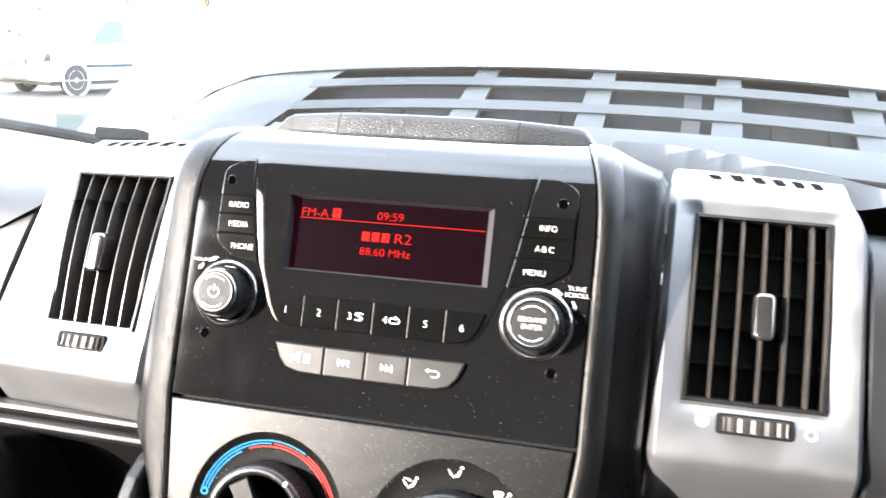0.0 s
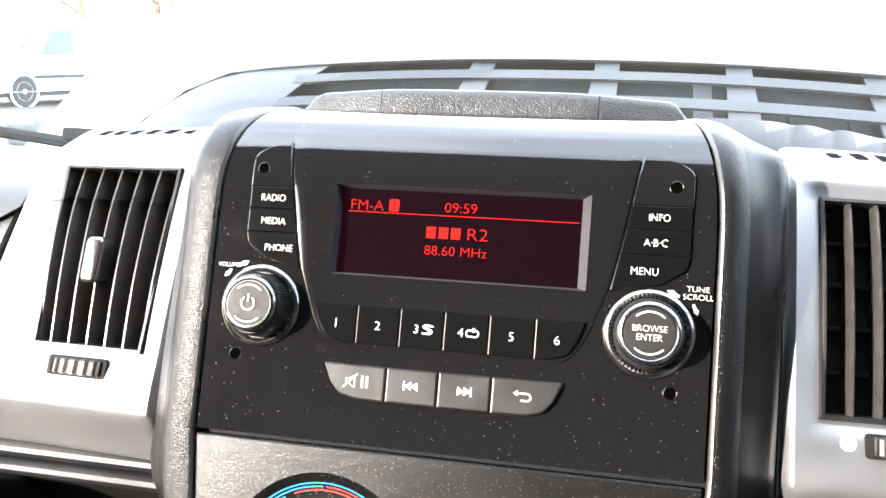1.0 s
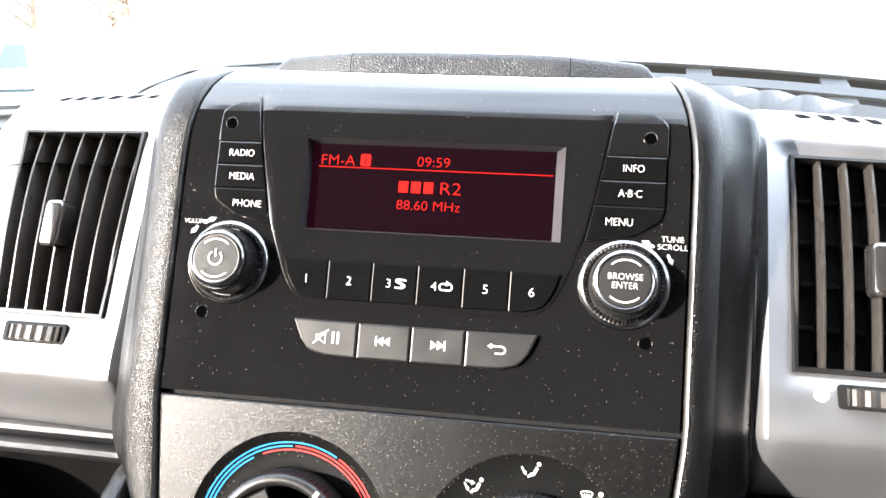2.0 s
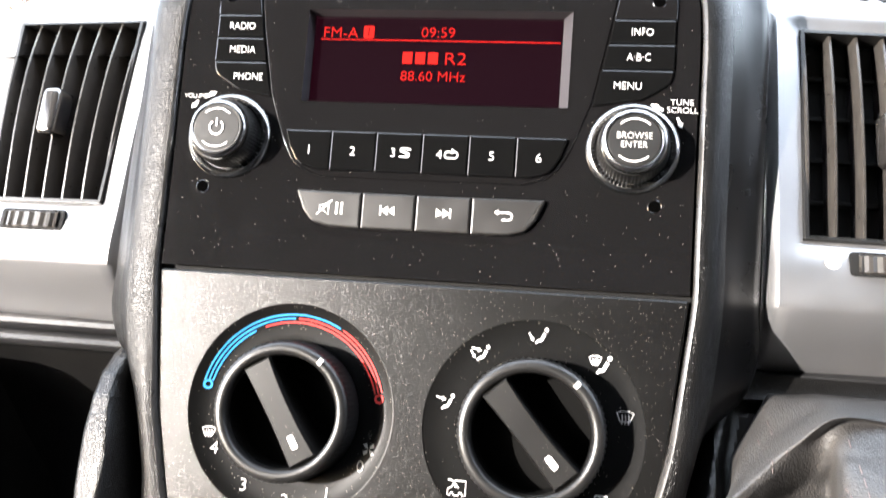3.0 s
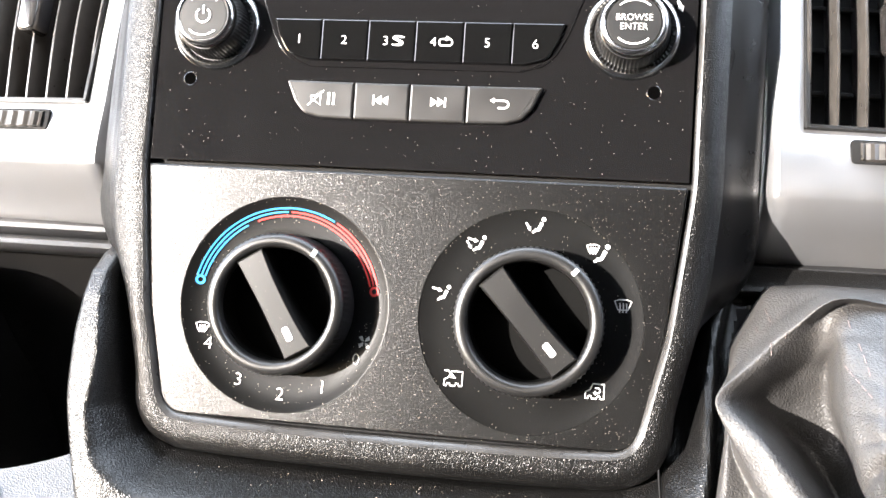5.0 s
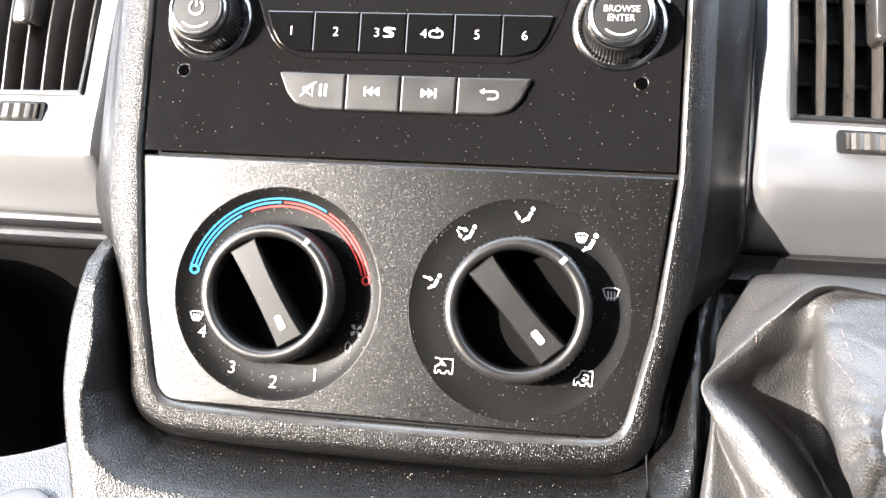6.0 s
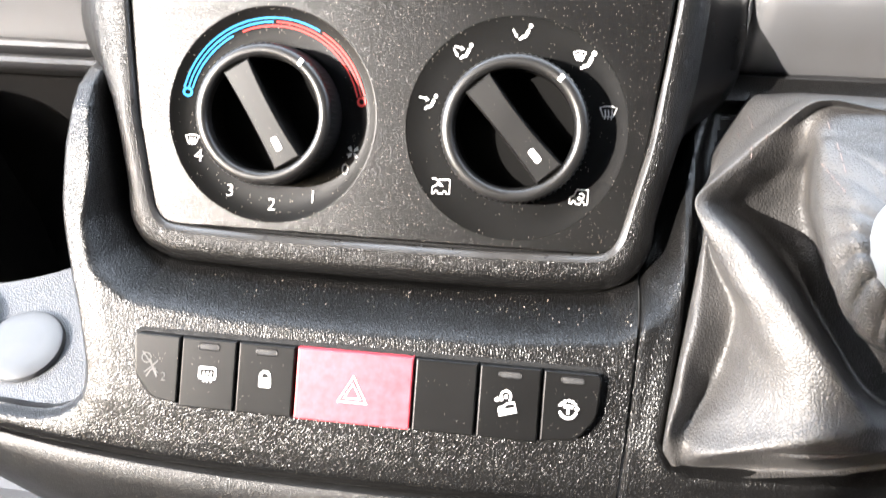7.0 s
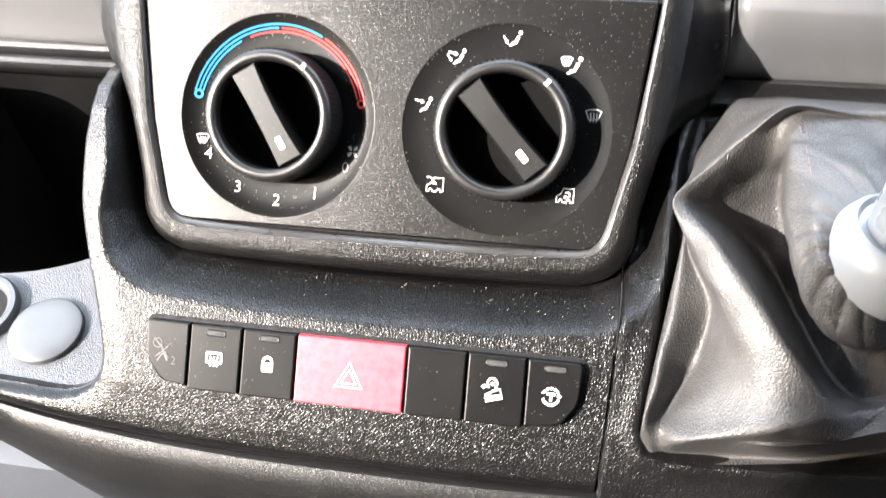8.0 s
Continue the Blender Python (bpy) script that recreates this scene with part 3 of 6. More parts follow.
def rim_round(x, z):
    """How far the surface rolls back near the free edge."""
    best = 1.0
    for (ax, az), (bx, bz) in zip(RIM_POLY, RIM_POLY[1:]):
        dx, dz = bx - ax, bz - az
        f = min(1, max(0, ((x - ax) * dx + (z - az) * dz) / (dx * dx + dz * dz)))
        best = min(best, math.hypot(x - ax - f * dx, z - az - f * dz))
    return 0.0018 * (1 - smooth(0, 0.015, best)) + 0.0050 * (1 - smooth(0, 0.0050, best)) ** 2


def console_face():
    bm = bmesh.new()
    rows = []
    ts = np.linspace(0, 1, 150)
    us = np.concatenate([np.linspace(0, 0.30, 80), np.linspace(0.30, 0.86, 70)[1:], np.linspace(0.86, 1, 40)[1:]])
    for t in ts:
        row = []
        for u in us:
            xl0 = -0.1210
            x = xl0 + (0.1065 - xl0) * u
            zc = crease_z(x)
            z = zc + (-0.068 - zc) * t
            xl = table(z, LEFT_Z, LEFT_X)
            xr = 0.1075 if z > -0.16 else 0.1075 + (z + 0.16) * 0.05
            x = xl + (xr - xl) * u
            zc = crease_z(x)
            z = zc + (-0.068 - zc) * t
            round_off = 0.0030 * (1 - smooth(0.0, 0.006, z - zc)) ** 2 + (rim_round(x, z) if x < -0.09 else 0)
            row.append((x, console_y(x, z) + round_off, z))
        x0, y0, z0 = row[0]
        back = [(x0 - 0.0006, y0 + 0.10, z0), (x0 - 0.0006, y0 + 0.03, z0), (x0 - 0.0005, y0 + 0.006, z0)]
        row = back + row
        x1, y1, z1 = row[-1]
        row.append((x1 + 0.0004, y1 + 0.004, z1))
        rows.append([bm.verts.new(p) for p in row])
    for a, b in zip(rows, rows[1:]):
        for i in range(len(a) - 1):
            quad = (a[i], a[i + 1], b[i + 1], b[i])
            if i >= 3 and all(outside(v.co.x, v.co.z) < -0.006 for v in quad):
                continue
            bm.faces.new(quad)
    bmesh.ops.delete(bm, geom=[v for v in bm.verts if not v.link_faces], context="VERTS")
    return bm


part("console_face", console_face(), M_CONSOLE, dash, "coarse-grained black console lip round the stack's foot")


def console_under():
    """The face below the crease, set back a little and falling away under the console."""
    xs = np.linspace(-0.34, 0.36, 60)
    rows = []
    for dz, dy in ((0.0035, 0.010), (0.0, 0.0035), (-0.0015, 0.0005), (-0.004, -0.0004), (-0.012, 0.001), (-0.026, 0.006), (-0.040, 0.016), (-0.052, 0.030), (-0.058, 0.060), (-0.060, 0.16)):
        rows.append([(x, lip_y(-0.24) + dy + 0.55 * max(0, abs(x) - 0.10) ** 2 * (1.0 if x < 0 else 0.15), crease_z(max(-0.2, min(0.16, x))) + dz * (1 - 0.38 * smooth(-0.10, -0.21, x)) - 0.0005) for x in xs])
    return sheet(rows)


part("console_underside", console_under(), M_UNDER, dash, "grained black underside of the console lip")


def tray_lip():
    """The rounded front edge of the open tray beside the console."""
    xs = np.concatenate([np.linspace(-0.34, -0.16, 24), np.linspace(-0.16, -0.1200, 40)[1:]])
    rows = []
    for f in np.linspace(0, 1, 22):
        rows.append([])
        for x in xs:
            zc = crease_z(max(-0.2, x))
            z = zc + (table(x, *zip(*TRAY_RIM)) - zc) * f
            y = console_y(x, z) + 0.55 * max(0, -0.130 - x) ** 2
            rows[-1].append((x, y + rim_round(x, z) + 0.0030 * (1 - smooth(0.0, 0.006, z - zc)) ** 2, z))
    rows.append([(x, y + 0.0020, z + 0.0003) for x, y, z in rows[-1]])
    rows.append([(x, y + 0.0120, z - 0.0008) for x, y, z in rows[-1]])
    return sheet(rows)


part("tray_edge", tray_lip(), M_CONSOLE, dash)

# Open cubby beside the stack: ledge above, dark inside, with a cup-shaped hollow behind the tray.
cub = block(-0.30, -0.146, 0.25, 0.26, -0.30, -0.05)
cub = join(cub, block(-0.30, -0.148, 0.056, 0.26, -0.074, -0.070))
cheek = rounded([(-0.62, -0.235, 0.0), (-0.262, -0.225, 0.012), (-0.254, -0.085, 0.012), (-0.62, -0.079, 0.0)], 6)
part("cubby_cheek", sheet([[(x, y, z) for x, z in inset(cheek, d)] for y, d in ((0.26, 0.0), (0.046, 0.0), (0.042, 0.001), (0.040, 0.004))] + [[(x + (-0.40 - x) * 0.5, 0.039, z + (-0.15 - z) * 0.5) for x, z in inset(cheek, 0.004)]], closed=True), M_DASH, dash)
back = sheet([[(x, y, z) for y, z in ((0.075, -0.0765), (0.082, -0.082), (0.095, -0.092), (0.112, -0.108), (0.135, -0.130), (0.170, -0.160), (0.20, -0.20), (0.21, -0.24))] for x in np.linspace(-0.30, -0.142, 14)])
part("cubby_back", back, M_UNDER, dash, "dusty black back of the open cubby")
part("cubby_lining", cub, M_DASH, dash, "black inside of the open storage cubby")


def ledge(x0, x1):
    """Rounded black shelf edge under a vent."""
    prof = [(0.150, -0.0600), (0.062, -0.0605), (0.0535, -0.0612), (0.0505, -0.0632), (0.0500, -0.0655), (0.0520, -0.0676), (0.0560, -0.0690), (0.0480, -0.0698), (0.0440, -0.0715), (0.0432, -0.0738), (0.0450, -0.0760), (0.0500, -0.0772), (0.150, -0.0780)]
    return sheet([[(x, y, z) for y, z in prof] for x in np.linspace(x0, x1, 8)])


part("ledge", ledge(-0.62, -0.140), M_DASH, dash, "black shelf edge over the cubby")
part("ledge", ledge(0.136, 0.40), M_DASH, dash)


def tray_floor():
    """The tray's floor: a sloping sheet whose back edge is scooped out round the cup hollow."""
    rows = []
    for x in np.linspace(-0.34, -0.1180, 46):
        dx = (x + 0.225) / 0.075
        back = -0.1835 + 0.016 * max(0, dx) ** 2.2 if dx > 0 else -0.1835 + 0.010 * dx * dx
        back = min(back, -0.150)
        front = -0.2290
        row = []
        for f in np.linspace(0, 1, 12):
            z = front + (back - front) * f
            row.append((x, -0.004 + (z + 0.2185) * 0.93, z))
        x_, y_, z_ = row[-1]
        row += [(x_, y_ + 0.0015, z_ - 0.0006), (x_, y_ + 0.002, z_ - 0.004), (x_, y_ + 0.012, z_ - 0.05)]
        rows.append(row)
    return sheet(rows)


part("tray_floor", tray_floor(), M_TRAY, dash, "grey tray with round caps")

# Gear console to the right of the seam.
GAITER = [(0.1355, -0.0760), (0.1295, -0.100), (0.1255, -0.145), (0.1185, -0.2100), (0.1225, -0.2190), (0.1320, -0.2215), (0.19, -0.2185), (0.275, -0.2100), (0.285, -0.150), (0.270, -0.072)]


def gear_console():
    rows = []
    for z in np.linspace(-0.262, -0.064, 150):
        row = []
        for x in np.linspace(0.0, 1.0, 150):
            xl = 0.1088 if z > -0.16 else 0.1088 + (z + 0.16) * 0.05
            x = xl + (0.36 - xl) * x**1.25
            zc = crease_z(min(x, 0.16)) - 0.006
            zz = max(z, zc)
            y = console_y(x, zz)
            y += 0.0030 * (1 - smooth(0.0, 0.006, zz - zc)) ** 2
            y += 0.0014 * (1 - smooth(0, 0.0018, x - xl)) ** 2
            d = outside(x, zz, GAITER)
            y += 0.007 * smooth(0.0015, -0.0045, d) - 0.0012 * smooth(0.010, 0.002, d) * smooth(-0.003, 0.001, d)
            row.append((x, y, zz))
        row.insert(0, (row[0][0] - 0.0004, row[0][1] + 0.004, row[0][2]))
        rows.append(row)
    bm = sheet(rows)
    gone = [f for f in bm.faces if all(outside(v.co.x, v.co.z) < -0.006 or outside(v.co.x, v.co.z, GAITER) < -0.0055 for v in f.verts)]
    bmesh.ops.delete(bm, geom=gone, context="FACES")
    return bm


part("gear_console", gear_console(), M_CONSOLE, dash, "black console round the gear lever, split off by a seam")


def dash_top():
    """The top of the dash, from behind the stack and vents down to the windscreen."""
    rows = []
    for x in (*np.linspace(-0.93, 0.08, 34), *np.linspace(0.085, 0.36, 70), *np.linspace(0.40, 0.93, 12)):
        row = []
        for y, z in ((0.050, 0.1215), (0.062, 0.1230), (0.075, 0.1240), (0.085, 0.1243), (0.095, 0.1245), (0.11, 0.1245), (0.17, 0.122), (0.24, 0.118), (0.36, 0.118), (0.50, 0.122), (0.62, 0.128)):
            drop = 0.006 + 0.040 * smooth(0.115, 0.145, abs(x)) + 0.034 * smooth(0.235, 0.32, abs(x))
            crest = table(abs(x), [0.10, 0.1095, 0.1527, 0.2316, 0.34, 0.93], [0.120, 0.1440, 0.1425, 0.1330, 0.104, 0.070])
            if x > 0.10:
                y += 0.030 * smooth(0.13, 0.21, x)
                drop = z - (crest - 0.060 * (1 - 0.6 * smooth(0.24, 0.28, x)) * smooth(0.098, 0.055, y) - 0.02 * smooth(0.11, 0.5, y))
            row.append((x, y, z - drop))
        rows.append(row)
    return sheet(rows)


part("dash_top", dash_top(), M_DASH, dash, "black grained dash top below the windscreen")


LEAN_Z, LEAN_Y = [-0.0640, -0.0350, -0.0060, 0.0920, 0.1100, 0.1300], [-0.0020, -0.0045, 0.0005, 0.0165, 0.0170, 0.0120]


def leaned(bm, more=0.0):
    """Tips a vent's mesh back towards its top and turns it outwards."""
    for v in bm.verts:
        v.co.y += table(v.co.z, LEAN_Z, LEAN_Y) + 0.10 * (min(abs(v.co.x), 0.30) - 0.192) + more
        out = min(1.4, max(0, (abs(v.co.x) - 0.158) / 0.068))
        spread_out = 0.0035 * smooth(0.1475, 0.157, abs(v.co.x)) + out * (0.0068 * smooth(-0.01, 0.10, v.co.z) if v.co.x < 0 else 0.0040)
        v.co.x += math.copysign(spread_out, v.co.x)
    return bm


def wide_x(x, z, s):
    """The passenger's vent has a bezel that widens outwards below."""
    if s > 0 or x < 0.2262:
        return x
    return 0.2262 + (x - 0.2262) * (1 + 1.9 * smooth(0.115, -0.03, z))


def bezel_edge(z, s):
    """Outer edge of a vent's bezel at a height."""
    return wide_x(0.194 + 0.0485 * (1 - 0.16 * smooth(0.085, 0.118, z)), z, s)


def wing(s):
    """The dash beyond a vent, rolling over at the top; a thin gap parts it from the bezel."""
    prof = [(0.10, -0.062), (0.052, -0.0615), (0.043, -0.050), (0.037, -0.03), (0.034, 0.0), (0.033, 0.03), (0.034, 0.055), (0.038, 0.072), (0.046, 0.086), (0.060, 0.094), (0.080, 0.0955), (0.13, 0.092), (0.30, 0.060)]
    rows = []
    for u in (0.0, 0.0002, 0.002, *np.linspace(0.01, 1, 24)):
        row = []
        for y, z in spline(prof, 40):
            x0 = bezel_edge(z, s) + 0.0016
            x = x0 + (0.95 - x0) * u
            row.append((s * x, y + 0.010 * smooth(0.25, 0.6, x) + (0.02 if u == 0 else 0.0015 if u == 0.0002 else 0), z))
        rows.append(row)
    return leaned(sheet(rows))


part("dash_wing", wing(-1), M_DASH, dash, "black grained dash on the passenger side, bleached by sun")
part("dash_wing", wing(1), M_DASH, dash)

# ---- radio ----
radio = thing("car_radio", "dusty gloss black car radio with a lit red display", "car radio", (0, 0, 0.04))
part("fascia", face_grid(-0.0352, 0.1303, 0.0010, 0.0, SCREEN, 40), M_GLOSS, radio, "gloss black fascia with dust specks")


def fx(z):
    """Half width of the display window at a height."""
    return table(z, [0.0068, 0.0075, 0.0095, 0.013, 0.0210, 0.0425, 0.072, 0.104], [0.0440, 0.0480, 0.0530, 0.0572, 0.0617, 0.0695, 0.0752, 0.0805])


def window_plate():
    zs = sorted(list(np.linspace(0.0068, 0.0395, 14)) + [SCREEN[2], SCREEN[3]] + list(np.linspace(0.0425, 0.079, 8)) + list(np.linspace(0.084, 0.1035, 10)))
    cols = sorted(list(np.linspace(-1, 1, 31)))
    bm = bmesh.new()
    rows = []
    for z in zs:
        w = fx(z)
        row = []
        xs = [w * c for c in cols]
        if w > 0.066:
            xs = spread(cols, w, SCREEN[0], SCREEN[1], 0.0725)
        for x in xs:
            row.append(bm.verts.new((x, face_y(z) - 0.0006, z)))
        ends = [[bm.verts.new((t * (w + d), face_y(z) + y, z)) for d, y in ((0.0003, 0.0008), (0.0003, -0.0004), (0.0002, -0.00055))] for t in (-1, 1)]
        rows.append(ends[0] + row + ends[1][::-1])
    for a, b in zip(rows, rows[1:]):
        for i in range(len(a) - 1):
            cx, cz = (a[i].co.x + a[i + 1].co.x) / 2, (a[i].co.z + b[i].co.z) / 2
            if SCREEN[0] < cx < SCREEN[1] and SCREEN[2] < cz < SCREEN[3]:
                continue
            bm.faces.new((a[i], a[i + 1], b[i + 1], b[i]))
    return bm


part("display_window", window_plate(), M_GLOSS, radio, "gloss black surround of the display", sharp=60)
x0, x1, z0, z1 = SCREEN
INNER = (-0.0543, 0.0562, 0.0412, 0.0806)


def chamfer():
    a = [(x0, -0.0010, z0), (x1, -0.0010, z0), (x1, -0.0010, z1), (x0, -0.0010, z1)]
    i0, i1, j0, j1 = INNER
    b = [(i0, 0.0045, j0), (i1, 0.0045, j0), (i1, 0.0045, j1), (i0, 0.0045, j1)]
    return sheet([a, b], closed=True)


part("display_bezel", chamfer(), M_BEVEL, radio, "bevelled edge round the display", sharp=10)
disp = part("display", block(INNER[0] - 0.002, INNER[1] + 0.002, 0.0045, 0.0075, INNER[2] - 0.002, INNER[3] + 0.002), M_DISPLAY, radio, "dark plum display with lit red text")
DY = 0.0042
lettering("FM-A", 0.0046, -0.0498, 0.0731, DY, M_LIT, disp, width=0.0156, align="L", name="display_text")
mark = patch(rounded([(-0.0317, 0.0706, 0.001), (-0.0269, 0.0706, 0.001), (-0.0269, 0.0763, 0.001), (-0.0317, 0.0763, 0.001)]), DY)
part("display_mark", mark, M_LIT, disp)
lettering("1", 0.0040, -0.0293, 0.0735, DY - 0.0002, M_DISPLAY, disp, name="display_text")
lettering("09:59", 0.0044, 0.0019, 0.0737, DY, M_LIT, disp, width=0.0148, name="display_text")
part("display_rule", ribbon([(-0.0510, 0.0699), (0.0552, 0.0699)], 0.0004, DY), M_LIT, disp)
for bx in (-0.0110, -0.0053, 0.0004):
    part("display_bar", patch([(bx - 0.0022, 0.0594), (bx + 0.0022, 0.0594), (bx + 0.0022, 0.0646), (bx - 0.0022, 0.0646)], DY), M_LIT, disp)
lettering("R2", 0.0053, 0.0105, 0.0620, DY, M_LIT, disp, width=0.0092, name="display_text")
lettering("88.60 MHz", 0.0042, 0.0009, 0.0539, DY, M_LIT, disp, width=0.0286, name="display_text")


def key(name, poly, material, label="", height=0.0016, edge=0.0005):
    return part(name, plate(inset(poly, 0.00022), height, 0.001, edge, face_y), material, radio, label, sharp=15)


# Preset keys along the foot of the window.
cuts = [-0.0612, -0.0403, -0.0203, -0.0002, 0.0198, 0.0398, 0.0612]
for i, (a, b) in enumerate(zip(cuts, cuts[1:])):
    if i == 0:
        poly = rounded([(-0.0455, 0.0092, 0), (b, 0.0092, 0), (b, 0.0268, 0), (a, 0.0268, 0), (-0.0588, 0.0190, 0.004), (-0.0545, 0.0115, 0.008)])
    elif i == 5:
        poly = rounded([(a, 0.0092, 0), (0.0455, 0.0092, 0), (0.0545, 0.0115, 0.008), (0.0588, 0.0190, 0.004), (b, 0.0268, 0), (a, 0.0268, 0)])
    else:
        poly = [(a, 0.0092), (b, 0.0092), (b, 0.0268), (a, 0.0268)]
    k = key("preset_key", poly, M_KEY, "black preset key", 0.0022)
    cx = (a + b) / 2 + (0.001 if i == 0 else -0.001 if i == 5 else 0)
    off = -0.0023 if i in (2, 3) else 0
    lettering(str(i + 1), 0.0037, cx + off, 0.0180, -0.0023, M_WHITE, k)
    if i == 2:
        s = [(cx + 0.0045, 0.0195), (cx + 0.0020, 0.0200), (cx + 0.0010, 0.0190), (cx + 0.0038, 0.0175), (cx + 0.0028, 0.0162), (cx + 0.0006, 0.0164)]
        part("key_icon", join(ribbon(spline(s, 16), 0.0006, -0.0023), ribbon(spline([(x + 0.0011, z) for x, z in s], 16), 0.0006, -0.0023)), M_WHITE, k)
    if i == 3:
        part("key_icon", join(ribbon(rounded([(cx + 0.0002, 0.0165, 0.0014), (cx + 0.0056, 0.0165, 0.0014), (cx + 0.0056, 0.0192, 0.0014), (cx + 0.0002, 0.0192, 0.0014)]), 0.0006, -0.0023, closed=True), patch([(cx + 0.003, 0.0206), (cx + 0.003, 0.0182), (cx + 0.0048, 0.0194)], -0.0024)), M_WHITE, k)

# Grey transport keys.
gcuts = [-0.0540, -0.0243, -0.0008, 0.0228, 0.0540]
for i, (a, b) in enumerate(zip(gcuts, gcuts[1:])):
    if i == 0:
        poly = rounded([(-0.0385, -0.0153, 0), (b, -0.0156, 0), (b, 0.0003, 0), (a, 0.0006, 0.0012), (-0.0500, -0.0085, 0.004), (-0.0458, -0.0135, 0.006)])
    elif i == 3:
        poly = rounded([(a, -0.0156, 0), (0.0385, -0.0153, 0), (0.0458, -0.0135, 0.006), (0.0500, -0.0085, 0.004), (b, 0.0006, 0.0012), (a, 0.0003, 0)])
    else:
        poly = [(a, -0.0156), (b, -0.0156), (b, 0.0003), (a, 0.0003)]
    k = key("transport_key", poly, M_GREYKEY, "warm grey satin transport key", 0.0024, 0.0009)
    cx, cz, y = (a + b) / 2 + (0.0022 if i == 0 else -0.0015 if i == 3 else 0), -0.0072, -0.0026
    w = 0.0006
    if i == 0:
        icon = join(ribbon([(cx - 0.0065, cz - 0.0012), (cx - 0.0065, cz + 0.0012), (cx - 0.0048, cz + 0.0012), (cx - 0.0018, cz + 0.0034), (cx - 0.0018, cz - 0.0034), (cx - 0.0048, cz - 0.0012)], w, y, closed=True), ribbon([(cx - 0.0080, cz - 0.0036), (cx - 0.0002, cz + 0.0040)], w, y - 0.0001), ribbon([(cx + 0.0024, cz - 0.0030), (cx + 0.0024, cz + 0.0030)], 0.0011, y), ribbon([(cx + 0.0050, cz - 0.0030), (cx + 0.0050, cz + 0.0030)], 0.0011, y))
    elif i in (1, 2):
        s = -1 if i == 1 else 1
        icon = join(patch([(cx - s * 0.0034, cz - 0.0023), (cx, cz), (cx - s * 0.0034, cz + 0.0023)], y), patch([(cx, cz - 0.0023), (cx + s * 0.0034, cz), (cx, cz + 0.0023)], y), ribbon([(cx + s * 0.0038, cz - 0.0024), (cx + s * 0.0038, cz + 0.0024)], 0.0008, y))
    else:
        icon = join(ribbon([(cx - 0.0032, cz + 0.0018), (cx + 0.0020, cz + 0.0018)] + arc(cx + 0.0020, cz, 0.0018, 90, -90, 8) + [(cx - 0.0012, cz - 0.0018)], 0.0008, y), patch([(cx - 0.0052, cz + 0.0018), (cx - 0.0030, cz + 0.0004), (cx - 0.0030, cz + 0.0032)], y - 0.0001))
    for q in icon.verts:
        q.co.x, q.co.z = cx + (q.co.x - cx) * 0.84, cz + (q.co.z - cz) * 0.84
    part("key_icon", icon, M_WHITE, k)

# Side keys.
rows_z = [0.0990, 0.0787, 0.0680, 0.0570, 0.0408]
for s, words in ((-1, ("", "RADIO", "MEDIA", "PHONE")), (1, ("", "INFO", "A·B·C", "MENU"))):
    for i, word in enumerate(words):
        za, zb = rows_z[i], rows_z[i + 1]
        ia, ib = fx(za) + 0.0010, fx(zb) + 0.0010
        oa = 0.0985 if s < 0 else 0.1035
        ob_ = oa - 0.0006
        if i == 0:
            poly = rounded([(ib, zb, 0), (oa, zb, 0), (oa, za - 0.004, 0.010), (oa - 0.012, za + 0.0015, 0.010), (ia, za + 0.002, 0)])
        elif i == 3:
            poly = rounded([(ib, zb, 0), (ob_ - 0.012, zb + 0.0034, 0.008), (ob_ - 0.0010, zb + 0.0105, 0.006), (ob_, za, 0), (ia, za, 0)])
        else:
            poly = [(ib, zb), (ob_, zb), (ob_, za), (ia, za)]
        poly = [(s * x, z) for x, z in poly]
        if s < 0:
            poly = poly[::-1]
        if i == 0:
            strip = []
            for z in np.linspace(zb + 0.0002, za + 0.0018, 16):
                xi, xo = fx(z) + 0.0012, oa - 0.0005 - 0.017 * smooth(za - 0.009, za + 0.0045, z) ** 2
                xs = [xi, xi, xi + 0.0003, xi + 0.001, (xi + xo) / 2, xo - 0.001, xo - 0.0003, xo, xo]
                hs = [-0.001, 0.0010, 0.0013, 0.0013, 0.0013, 0.0013, 0.0013, 0.0010, -0.001]
                strip.append([(s * x, face_y(z) - h, z) for x, h in zip(xs, hs)])
            strip.insert(0, [(x, y + 0.0015, z - 0.0002) for x, y, z in strip[0]])
            strip.append([(x, y + 0.0015, z + 0.0002) for x, y, z in strip[-1]])
            part("side_key", sheet(strip), M_GLOSS, radio, "black side key with a screw hole", sharp=50)
            continue
        k = key("side_key", poly, M_KEY, "black side key", 0.0013)
        if word:
            mx = s * (ib + ob_) / 2 + (0.0006 if s < 0 else 0.0) + (0.0022 * -s if i == 3 else 0)
            lettering(word, 0.0031, mx, (za + zb) / 2 + (0.0012 if i == 3 else 0), -0.0015, M_WHITE, k, face_y, width={"RADIO": 0.0118, "MEDIA": 0.0118, "PHONE": 0.0134, "INFO": 0.0088, "A·B·C": 0.0098, "MENU": 0.0112}[word])


def screw_hole(x, z):
    ring = turned([(0.0030, -0.0005), (0.0030, 0.0002), (0.0028, 0.0003), (0.0026, 0.0002), (0.0024, -0.0003)], x, z, face_y(z) - (0.0013 if z > 0.05 else 0.0), 20)
    h = part("screw_hole", ring, M_GLOSS, radio, "small screw hole")
    # disc on the face itself; its black paint stands in for the hole's shade
    part("hole_shade", turned([(0.00245, 0.0002), (0.0, 0.00021)], x, z, face_y(z) - (0.0014 if z > 0.05 else 0.0001), 20), M_PIT_SHADE, h)


